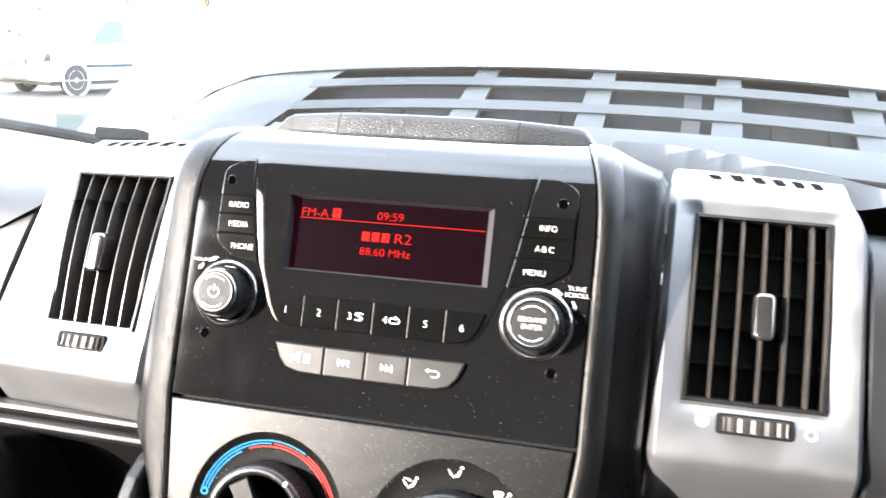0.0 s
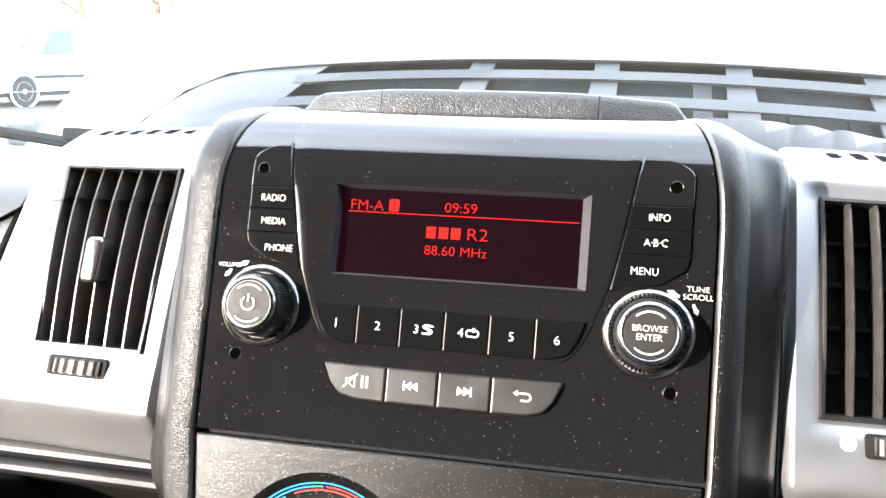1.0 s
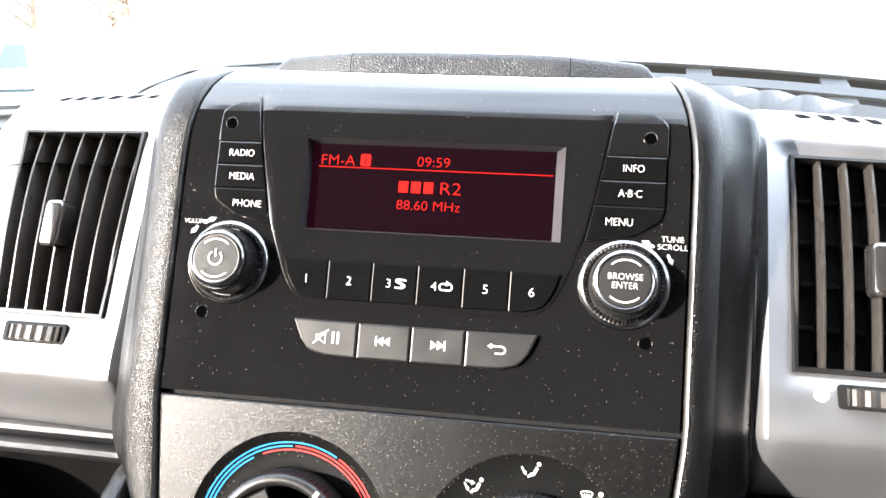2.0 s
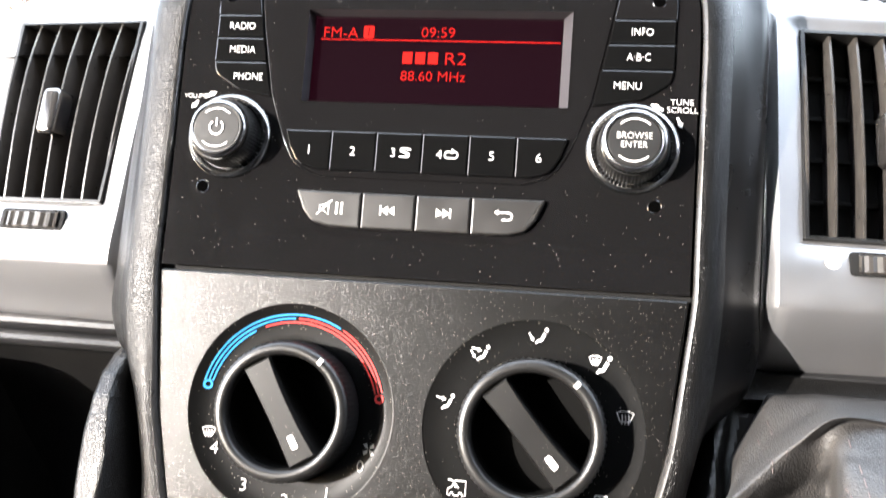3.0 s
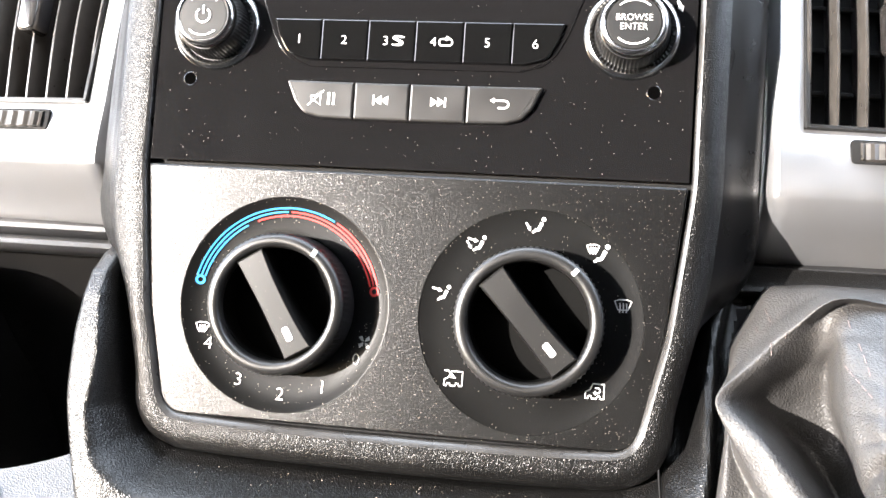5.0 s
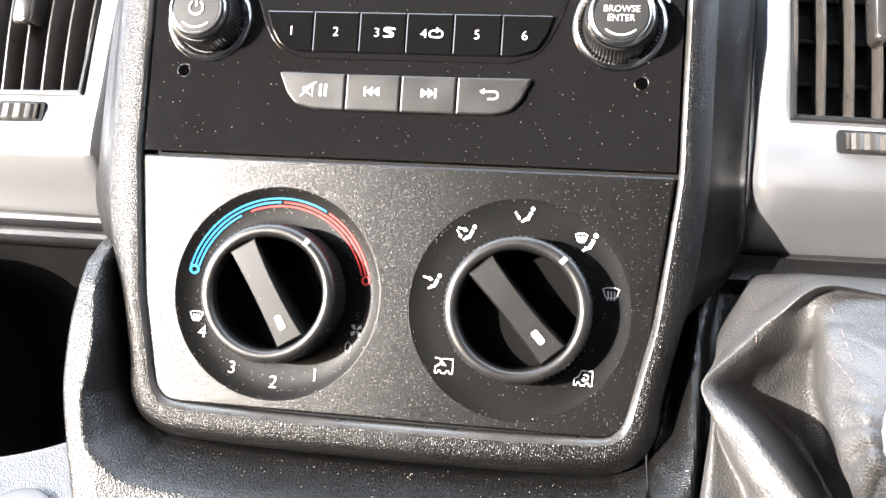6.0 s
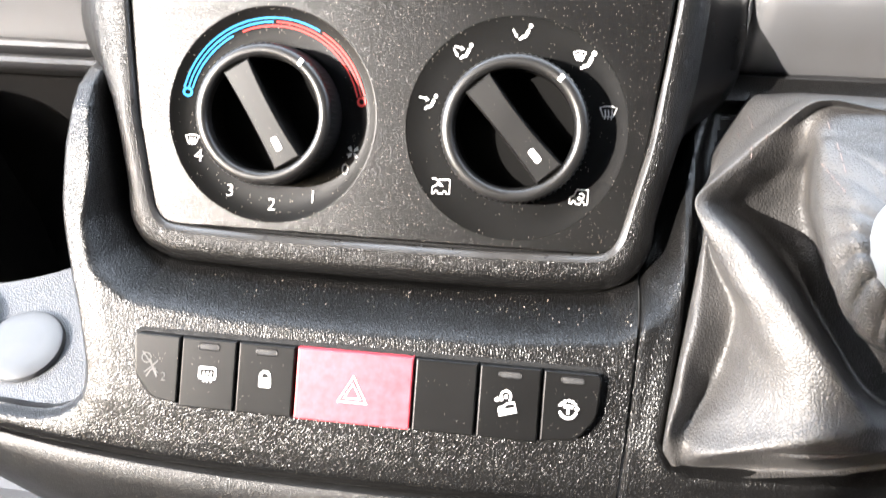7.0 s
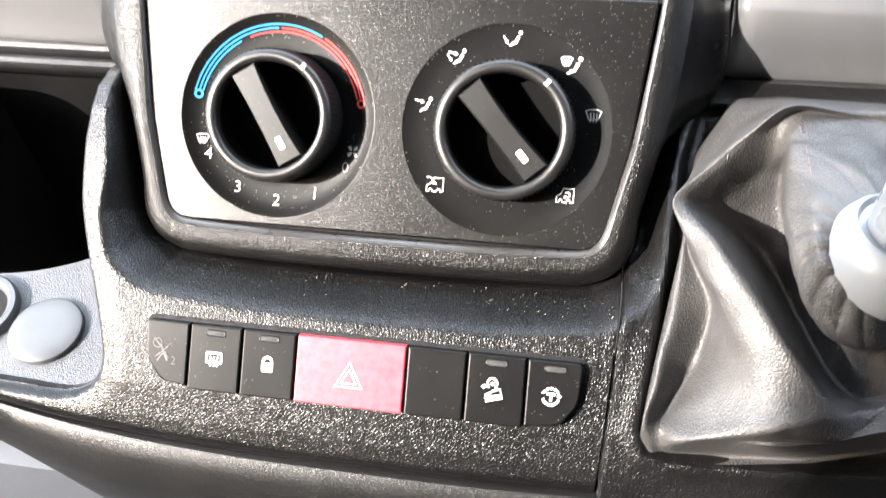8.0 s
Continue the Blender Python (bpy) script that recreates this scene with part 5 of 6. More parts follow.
frame_poly = rounded([(-0.0882, -0.2118, 0.006), (-0.0742, -0.2143, 0), (0.0738, -0.2148, 0), (0.0918, -0.2113, 0.010), (0.0968, -0.1834, 0.004), (-0.0960, -0.1832, 0.004), (-0.0946, -0.2043, 0.012)])
part("switch_frame", plate(frame_poly, 0.0006, 0.002, 0.0005, sw_y), M_GAP_SHADE, switches)
for i, (a, b) in enumerate(zip(SW, SW[1:])):
    lo, hi = -0.2143, -0.1850
    if i == 0:
        poly = rounded([(-0.0858, -0.2118, 0.008), (b, lo + 0.0010, 0), (b, hi, 0), (a, hi + 0.0003, 0.003), (-0.0935, -0.2023, 0.012)])
    elif i == 6:
        poly = rounded([(a, lo + 0.0010, 0), (0.0874, -0.2118, 0.008), (0.0945, -0.2023, 0.012), (b, hi, 0.0035), (a, hi, 0)])
    else:
        poly = [(a, lo), (b, lo), (b, hi), (a, hi)]
    hz = i == 3
    k = part("hazard_switch" if hz else "switch", plate(inset(poly, 0.0005), 0.0042, 0.002, 0.0007, sw_y, 3), M_HAZARD if hz else M_SWITCH, switches, "red hazard switch with a white triangle" if hz else "black switch", sharp=15)
    cx = (a + b) / 2
    y = lambda z: sw_y(z) - 0.0044

    def stroke(pts, w=0.0006, closed=False):
        return ribbon(pts, w, 0, y, closed)

    if i in (1, 2, 5, 6):
        slot = rounded([(cx + u, z, 0.0012) for u, z in ((-0.0043, -0.1898), (0.0043, -0.1898), (0.0043, -0.1872), (-0.0043, -0.1872))], 5)
        lamp = part("indicator", plate(slot, 0.00435, -0.0038, 0.0001, sw_y), M_INDICATOR, k, "unlit indicator")
        lip = [(x, sw_y(z) - 0.0043, z) for x, z in slot + slot[:2]]
        part("indicator_rim", swept(lip, 0.00024, 6), M_SWITCH, lamp)
    if i == 0:
        gx, gz = cx - 0.0006, -0.1985
        icon = join(stroke(arc(gx - 0.0032, gz + 0.0034, 0.0020, 0, 340, 14), 0.0004), stroke([(gx - 0.0050, gz + 0.0058), (gx - 0.0006, gz + 0.0006), (gx + 0.0020, gz - 0.0026)], 0.0005), stroke([(gx - 0.0040, gz - 0.0026), (gx - 0.0006, gz + 0.0002), (gx + 0.0018, gz + 0.0026)], 0.0005), stroke([(gx - 0.0018, gz + 0.0030), (gx + 0.0002, gz - 0.0014), (gx + 0.0016, gz - 0.0040)], 0.0009), stroke([(gx - 0.0030, gz - 0.0044), (gx - 0.0012, gz - 0.0014), (gx + 0.0010, gz - 0.0006)], 0.0007))
        part("switch_icon", icon, M_GREYPRINT, k, "worn grey symbol")
        lettering("2", 0.0034, gx + 0.0044, gz - 0.0036, -0.0045, M_GREYPRINT, k, sw_y, name="switch_number")
    elif i == 1:
        gz = -0.1992
        icon = stroke(rounded([(cx - 0.0041, gz - 0.0024, 0.0008), (cx + 0.0041, gz - 0.0024, 0.0008), (cx + 0.0041, gz + 0.0026, 0.0008), (cx - 0.0041, gz + 0.0026, 0.0008)]), 0.0011, True)
        for u in (-0.0019, 0, 0.0019):
            icon = join(icon, stroke([(cx + u, gz - 0.0042), (cx + u + 0.0004, gz - 0.0028), (cx + u - 0.0002, gz - 0.0010), (cx + u + 0.0002, gz + 0.0008)], 0.0009))
        part("switch_icon", shrunk(icon, cx, gz, *((1, 1) if i == 3 else (0.82, 0.84))), M_WHITE, k)
    elif i == 2:
        gz = -0.1996
        body = rounded([(cx - 0.0031, gz - 0.0036, 0.0010), (cx + 0.0031, gz - 0.0036, 0.0010), (cx + 0.0031, gz + 0.0010, 0.0003), (cx - 0.0031, gz + 0.0010, 0.0003)], 4)
        icon = join(patch(body, 0, y), stroke([(cx - 0.0023, gz + 0.0008)] + arc(cx, gz + 0.0016, 0.0023, 180, 0, 12) + [(cx + 0.0023, gz + 0.0008)], 0.0013))
        lock = part("switch_icon", shrunk(icon, cx, gz, *((1, 1) if i == 3 else (0.82, 0.84))), M_WHITE, k)
        part("keyhole_print", ribbon([(cx + 0.0001, gz - 0.0024), (cx + 0.0001, gz - 0.0004)], 0.0006, -0.0002, y), M_FAINT, lock)
    elif i == 3:
        gz = -0.2010
        icon = join(stroke([(cx - 0.0058, gz - 0.0042), (cx + 0.0058, gz - 0.0042), (cx, gz + 0.0062)], 0.0009, True), stroke([(cx - 0.0033, gz - 0.0026), (cx + 0.0033, gz - 0.0026), (cx, gz + 0.0032)], 0.0007, True))
        part("switch_icon", shrunk(icon, cx, gz, *((1, 1) if i == 3 else (0.82, 0.84))), M_WHITE, k)
    elif i == 5:
        gx, gz = cx - 0.0014, -0.1968
        icon = join(stroke(arc(gx, gz, 0.0024, -50, 235, 18), 0.0010), patch(arc(gx, gz - 0.0002, 0.0009, 0, 330, 10), 0, y), stroke([(gx - 0.0016, gz - 0.0018), (gx - 0.0040, gz - 0.0018)], 0.0008), patch([(gx - 0.0056, gz - 0.0019), (gx - 0.0038, gz - 0.0006), (gx - 0.0032, gz - 0.0020), (gx - 0.0040, gz - 0.0031)], 0, y))
        car = [(gx - 0.0034, gz - 0.0074), (gx - 0.0030, gz - 0.0058), (gx - 0.0008, gz - 0.0048), (gx + 0.0006, gz - 0.0034), (gx + 0.0040, gz - 0.0026), (gx + 0.0050, gz - 0.0052)]
        icon = join(icon, stroke(car, 0.0010, True), stroke([(gx - 0.0028, gz - 0.0090), (gx + 0.0056, gz - 0.0066)], 0.0010))
        part("switch_icon", shrunk(icon, cx, gz, *((1, 1) if i == 3 else (0.82, 0.84))), M_WHITE, k)
    elif i == 6:
        gx, gz = cx - 0.0012, -0.1996
        icon = join(stroke(arc(gx, gz, 0.0040, 196, 344, 18), 0.0013), stroke([(gx - 0.0022, gz + 0.0013), (gx + 0.0022, gz + 0.0013)], 0.0014), stroke([(gx, gz + 0.0006), (gx, gz - 0.0022)], 0.0013))
        for a0, a1 in ((28, 44), (52, 70), (78, 98), (106, 126), (134, 150)):
            icon = join(icon, stroke(arc(gx, gz, 0.0040, a0, a1, 5), 0.0012))
        icon = join(icon, patch([(gx - 0.0050, gz + 0.0012), (gx - 0.0038, gz + 0.0026), (gx - 0.0028, gz + 0.0014)], 0, y), patch([(gx + 0.0028, gz + 0.0004), (gx + 0.0041, gz + 0.0018), (gx + 0.0053, gz + 0.0004), (gx + 0.0041, gz - 0.0006)], 0, y))
        part("switch_icon", shrunk(icon, cx, gz, *((1, 1) if i == 3 else (0.82, 0.84))), M_WHITE, k)

# ---- sockets in the tray ----
TRAY_TILT = math.atan(0.93)


def on_tray(x, z, profile, seg=40):
    """A turned shape that stands on the tray's sloping floor."""
    bm = turned(profile, 0, 0, 0, seg)
    y = -0.004 + (z + 0.2185) * 0.93
    bmesh.ops.transform(bm, matrix=Matrix.Translation((x, y, z)) @ Matrix.Rotation(-TRAY_TILT, 4, "X"), verts=bm.verts)
    return bm


cap = thing("socket_cap", "grey domed rubber cap over a power socket", "socket cap", (-0.1640, 0.0085, -0.205))
part("dome", on_tray(-0.1640, -0.2050, [(0.0186, -0.001), (0.0186, 0.0016), (0.0181, 0.0026), (0.0168, 0.0032), (0.0110, 0.0036), (0.0, 0.0038)]), M_CAP, cap)
sock = thing("power_socket", "open power socket with a grey ring", "power socket", (-0.2040, 0.0115, -0.202))
ring = part("socket_ring", on_tray(-0.2040, -0.2000, [(0.0205, -0.001), (0.0205, 0.0030), (0.0195, 0.0046), (0.0170, 0.0048), (0.0150, 0.0030), (0.0142, -0.0005)]), M_CAP, sock)
# shallow disc, painted black for the shade down the socket
part("socket_well", on_tray(-0.2040, -0.2000, [(0.0150, 0.0015), (0.0143, 0.0007), (0.0, 0.0006)]), M_GAP_SHADE, sock)

# ---- gear lever ----
gear = thing("gear_lever", "gear lever in a black stitched leather gaiter", "gear lever", (0.19, 0.0, -0.13))


def gaiter():
    """Leather bag as a net of rings: frame, rolled edge, valley, ridge, hollow and gathered collar. Straight stretched
    panels between the points, then rounded along the folds."""
    frame_ = [(0.1709, 0.0370, -0.0705), (0.1504, 0.0370, -0.0724), (0.1349, 0.0220, -0.0972), (0.1308, 0.0000, -0.1354), (0.1261, -0.0120, -0.1634), (0.1212, -0.0190, -0.1960), (0.1196, -0.0215, -0.2147), (0.1272, -0.0225, -0.2231), (0.1552, -0.0235, -0.2199), (0.1854, -0.0240, -0.2152), (0.2650, -0.0160, -0.1950), (0.2850, 0.0000, -0.1500), (0.2750, 0.0300, -0.0850), (0.2250, 0.0380, -0.0710)]
    roll = [(0.1690, 0.0240, -0.0718), (0.1499, 0.0270, -0.0749), (0.1335, 0.0100, -0.1008), (0.1307, -0.0080, -0.1307), (0.1272, -0.0210, -0.1569), (0.1218, -0.0310, -0.1883), (0.1186, -0.0360, -0.2035), (0.1299, -0.0160, -0.2212), (0.1562, -0.0170, -0.2178), (0.1837, -0.0220, -0.2138), (0.2580, -0.0280, -0.1900), (0.2760, -0.0120, -0.1480), (0.2660, 0.0180, -0.0880), (0.2220, 0.0180, -0.0735)]
    valley = [(0.1685, 0.0080, -0.0737), (0.1499, 0.0100, -0.0853), (0.1279, -0.0040, -0.1128), (0.1331, -0.0100, -0.1376), (0.1454, -0.0120, -0.1595), (0.1391, -0.0110, -0.1849), (0.1274, -0.0220, -0.2035), (0.1296, -0.0380, -0.2096), (0.1502, -0.0410, -0.2046), (0.1692, -0.0500, -0.2028), (0.2520, -0.0340, -0.1840), (0.2680, -0.0180, -0.1460), (0.2580, 0.0080, -0.0900), (0.2150, 0.0000, -0.0770)]
    ridge = [(0.1630, -0.0240, -0.0761), (0.1442, -0.0160, -0.0946), (0.1216, -0.0200, -0.1165), (0.1315, -0.0270, -0.1345), (0.1425, -0.0370, -0.1524), (0.1537, -0.0450, -0.1702), (0.1630, -0.0510, -0.1829), (0.1700, -0.0590, -0.1921), (0.1765, -0.0520, -0.1983), (0.1929, -0.0440, -0.1985), (0.2480, -0.0380, -0.1780), (0.2600, -0.0220, -0.1440), (0.2480, -0.0060, -0.0920), (0.2050, 0.0040, -0.0800)]
    over = [(0.1678, -0.0105, -0.0775), (0.1473, -0.0150, -0.0973), (0.1265, -0.0180, -0.1171), (0.1397, -0.0340, -0.1295), (0.1536, -0.0450, -0.1462), (0.1661, -0.0520, -0.1629), (0.1775, -0.0540, -0.1770), (0.1845, -0.0520, -0.1884), (0.1932, -0.0440, -0.1929), (0.2011, -0.0400, -0.1933), (0.2430, -0.0360, -0.1740), (0.2530, -0.0210, -0.1420), (0.2400, -0.0080, -0.0940), (0.2030, 0.0000, -0.0820)]
    hollow = [(0.1647, -0.0200, -0.0847), (0.1608, 0.0040, -0.1035), (0.1440, 0.0010, -0.1189), (0.1629, 0.0160, -0.1363), (0.1766, 0.0120, -0.1561), (0.1870, -0.0020, -0.1755), (0.1937, -0.0180, -0.1866), (0.2000, -0.0300, -0.1880), (0.2084, -0.0320, -0.1845), (0.2135, -0.0320, -0.1798), (0.2300, -0.0280, -0.1620), (0.2360, -0.0180, -0.1380), (0.2240, -0.0120, -0.0980), (0.1990, -0.0080, -0.0860)]
    under = [(0.1631, -0.0270, -0.0905), (0.1690, 0.0040, -0.1010), (0.1734, 0.0140, -0.1174), (0.1781, 0.0100, -0.1322), (0.1813, -0.0040, -0.1454), (0.1863, -0.0140, -0.1587), (0.1914, -0.0260, -0.1645), (0.1976, -0.0340, -0.1654), (0.2032, -0.0360, -0.1634), (0.2084, -0.0360, -0.1599), (0.2140, -0.0340, -0.1480), (0.2160, -0.0260, -0.1320), (0.2080, -0.0220, -0.1040), (0.1950, -0.0200, -0.0900)]
    bulge = [(0.1635, -0.0320, -0.0918), (0.1611, -0.0360, -0.0992), (0.1590, -0.0460, -0.1151), (0.1598, -0.0560, -0.1276), (0.1635, -0.0620, -0.1404), (0.1691, -0.0660, -0.1530), (0.1761, -0.0700, -0.1589), (0.1848, -0.0710, -0.1604), (0.1913, -0.0700, -0.1582), (0.1976, -0.0670, -0.1537), (0.2135, -0.0580, -0.1460), (0.2155, -0.0500, -0.1300), (0.2060, -0.0400, -0.1060), (0.1900, -0.0300, -0.0950)]
    pleat = [(0.1757, -0.0400, -0.0973), (0.1696, -0.0540, -0.1073), (0.1671, -0.0640, -0.1167), (0.1667, -0.0690, -0.1226), (0.1683, -0.0720, -0.1290), (0.1719, -0.0740, -0.1359), (0.1763, -0.0760, -0.1409), (0.1818, -0.0770, -0.1427), (0.1874, -0.0760, -0.1406), (0.1910, -0.0740, -0.1361), (0.2075, -0.0660, -0.1400), (0.2090, -0.0580, -0.1280), (0.2010, -0.0500, -0.1120), (0.1870, -0.0520, -0.1030)]
    neck = [(0.1895 + 0.0140 * math.cos(a), -0.068 + 0.009 * math.sin(a), -0.124 + 0.0140 * math.sin(a)) for a in [radians(115 + 360 / 14 * k) for k in range(14)]]
    rings = np.array([frame_, roll, valley, ridge, over, hollow, under, bulge, pleat, neck])
    rows, n = [], 10
    steps = [6, 9, 14, 8, 14, 10, 8, 10, 8]
    for a, b, k in zip(rings, rings[1:], steps):
        rows += [a + (b - a) * f / k for f in range(k)]
    net = np.array(rows + [rings[-1]])
    cols = [net[:, i] + (net[:, (i + 1) % 14] - net[:, i]) * f / n for i in range(14) for f in range(n)]
    net = np.array(cols).transpose(1, 0, 2)
    first, last = net[0].copy(), net[-1].copy()
    for _ in range(5):
        net = 0.5 * net + 0.25 * (np.roll(net, 1, 1) + np.roll(net, -1, 1))
        net[1:-1] = 0.5 * net[1:-1] + 0.25 * (net[2:] + net[:-2])
        net[0], net[-1] = first, last
    m, count = net.shape[:2]
    start = sum(steps[:6])
    skin = []
    for i in range(m):
        ring = []
        gather = smooth(start + 1, start + 13, i) * smooth(m, m - 6, i)
        free = smooth(0, 8, i)
        for k in range(count):
            v = Vector(net[i, k])
            fold = (0.35 + 0.65 * abs(noise.noise(v * 40))) * abs(math.sin(k / count * math.pi * 13 + 2.4 * noise.noise(v * 22))) ** 0.6
            away = (v - Vector((0.1942, -0.045, -0.132))).normalized()
            v.y += free * (0.0010 * noise.noise(v * 55) + 0.0004 * noise.noise(v * 140))
            v.x += free * 0.0008 * noise.noise(v * 70 + Vector((9, 0, 0)))
            v += away * gather * (0.0030 * fold - 0.0012)
            ring.append(v)
        skin.append(ring)
    return sheet(skin, closed=True)


bag = part("gaiter", gaiter(), M_LEATHER, gear, "black leather gaiter with soft folds", sharp=180)
bpy.context.view_layer.update()
skin = bag.evaluated_get(bpy.context.evaluated_depsgraph_get())
for a, b in (((0.1423, -0.0843), (0.1436, -0.1005)), ((0.1469, -0.0765), (0.1482, -0.0940)), ((0.1688, -0.0849), (0.1687, -0.1078)), ((0.1620, -0.0985), (0.1670, -0.1100)), ((0.1732, -0.2112), (0.1743, -0.2158)), ((0.1765, -0.2105), (0.1780, -0.2153)), ((0.1800, -0.2098), (0.1816, -0.2148))):
    count = 6 if a[1] > -0.2 else 1
    for k in range(count):
        p = []
        for f in (0.1, 0.4, 0.75):
            q = Vector(a).lerp(Vector(b), (k + f) / count)
            hit, place, _, _ = skin.ray_cast(Vector((q.x, -0.3, q.y)) - ORIGIN[gear.name], Vector((0, 1, 0)))
            if hit:
                p.append(place + ORIGIN[gear.name] + Vector((0, -0.0002, 0.0002)))
        if len(p) == 3 and max(q.y for q in p) - min(q.y for q in p) < 0.004:
            part("stitch", swept(p, 0.00022, 5), M_THREAD, gear)
LEVER = Vector((0.14, -0.62, 0.77)).normalized()
lever_axis = Matrix.Translation((0.1925, -0.062, -0.1330)) @ LEVER.to_track_quat("-Y", "Z").to_matrix().to_4x4()


def on_lever(profile, seg=48):
    bm = turned(profile, 0, 0, 0, seg)
    bmesh.ops.transform(bm, matrix=lever_axis, verts=bm.verts)
    return bm


part("lever_cap", on_lever([(0.0180, -0.006), (0.0212, -0.002), (0.0224, 0.005), (0.0219, 0.012), (0.0196, 0.0172), (0.0172, 0.0188), (0.0158, 0.0170)]), M_LEVER, gear, "pale grey plastic collar of the gear knob")
part("gear_knob", on_lever([(0.0130, 0.014), (0.0138, 0.022), (0.0145, 0.036), (0.0175, 0.056), (0.0215, 0.071), (0.0220, 0.081), (0.0190, 0.092), (0.010, 0.098), (0.0, 0.099)]), M_LEVER, gear, "pale grey gear knob")

# ---- lower tray and floor in front of the console ----
low = thing("lower_tray", "grey moulded plastic tray low under the console", "tray", (-0.2, 0.05, -0.38))
rows = []
for x in np.linspace(-0.42, 0.10, 30):
    edge = 0.05 * smooth(-0.12, 0.10, x)
    rows.append([(x, y + edge, z) for y, z in ((0.17, -0.290), (0.19, -0.31), (0.20, -0.36), (0.09, -0.365), (0.055, -0.368), (0.046, -0.374), (0.044, -0.384), (0.046, -0.42), (0.05, -0.50))])
part("shell", sheet(rows), M_LOWTRAY, low)
part("rib", block(-0.36, -0.16, 0.062, 0.070, -0.372, -0.360, 0.002), M_LOWTRAY, low)
part("rib", block(-0.36, -0.352, 0.066, 0.16, -0.372, -0.360, 0.002), M_LOWTRAY, low)

# ---- the cab round the camera ----
WORLD = Matrix.Identity(4)


def structure(name, bm, material, label):
    bmesh.ops.recalc_face_normals(bm, faces=bm.faces)
    me = bpy.data.meshes.new(name)
    bm.to_mesh(me)
    bm.free()
    for p in me.polygons:
        p.use_smooth = True
    me.set_sharp_from_angle(angle=radians(30))
    me.materials.append(material)
    return tagged(new(name, me), label, name.split("_")[0], kind="structure")


def quad_slab(a, b, c, d, thick):
    """A slab between four corners."""
    a, b, c, d = (Vector(p) for p in (a, b, c, d))
    n = (b - a).cross(d - a).normalized() * thick
    bm = bmesh.new()
    lo, hi = [bm.verts.new(p) for p in (a, b, c, d)], [bm.verts.new(p + n) for p in (a, b, c, d)]
    bm.faces.new(lo), bm.faces.new(hi)
    for i in range(4):
        bm.faces.new((lo[i - 1], lo[i], hi[i], hi[i - 1]))
    return bm


structure("floor", block(-0.95, 0.95, -1.75, 0.70, 0.50, 0.56), M_CABTRIM, "dark rubber cab floor")
structure("ceiling", block(-0.95, 0.95, -1.75, -0.20, 2.08, 2.14, 0.01), M_LINER, "dark grey cloth headlining")
structure("wall_rear", block(-0.95, 0.95, -1.80, -1.74, 0.50, 2.14), M_CABTRIM, "dark grey bulkhead behind the seats")
for s, side in ((-1, "left"), (1, "right")):
    xa, xb = sorted((s * 0.93, s * 0.99))
    sill = 1.06 if s < 0 else 1.14
    wall = join(block(xa, xb, -1.80, 0.72, 0.50, sill, 0.004), block(xa, xb, -1.80, -1.28, sill + 0.005, 2.14, 0.004), block(xa, xb, -1.28, -0.15, 1.94, 2.14, 0.004))
    # unseen blocks added in the right window to keep light off the dash
    if s > 0:
        wall = join(wall, block(xa, xb, -1.28, -0.18, 1.16, 1.94, 0.004), block(xa, xb, -0.175, 0.20, 1.145, 1.56, 0.004), block(xa, xb, 0.205, 0.52, 1.145, 1.25, 0.004))
    structure("wall_" + side, wall, M_CABTRIM, "unseen dark grey cab door, the right window filled to block light")
    structure("trim", quad_slab((s * 0.93, 0.66, 1.14), (s * 0.93, 0.54, 1.14), (s * 0.93, -0.26, 2.08), (s * 0.93, -0.16, 2.08), 0.05 * -s), M_CABTRIM, "dark grey windscreen pillar")
structure("wall_front", block(-0.95, 0.95, 0.66, 0.72, 0.50, 1.13), M_CABTRIM, "dark bulkhead below the windscreen")
pane = structure("window_1", quad_slab((-0.93, 0.64, 1.16), (0.93, 0.64, 1.16), (0.93, -0.19, 2.08), (-0.93, -0.19, 2.08), 0.005), M_GLASS, "clear raked windscreen")
pane.visible_shadow = False

# ---- cowl outside the windscreen ----
cowl = thing("cowl_panel", "grey slotted plastic cowl below the windscreen", "cowl", (0.0, 0.81, 0.37))


def cowl_drop(x):
    """How far the cowl sinks towards its ends."""
    return 0.16 * max(0, abs(x) - 0.02) ** 2 + (3.0 * max(0, -x - 0.32) ** 2 if x < 0 else 0)


BEYOND = Matrix(((1.5247, 0.0440, 0.002, -0.0450), (-0.0060, 1.4503, -0.0420, 0.2140), (0.0005, 0.0270, 1.5281, -0.0110), (0, 0, 0, 1)))


def beyond(bm):
    """Sets a mesh of the cowl, drawn at two thirds of its size, to its place outside the windscreen."""
    bmesh.ops.transform(bm, matrix=BEYOND, verts=bm.verts)
    return bm


def bar(ya, za, yb, zb, x0, x1, n=40):
    rows = []
    for x in np.linspace(x0, x1, n):
        d = cowl_drop(x)
        rows.append([(x, ya, za - d), (x, ya - 0.002, za - d + 0.002), (x, yb, zb - d + 0.002), (x, yb - 0.002, zb - d), (x, yb + 0.001, zb - d - 0.0015), (x, ya, za - d - 0.003)])
    bm = sheet(rows, closed=True)
    return bm


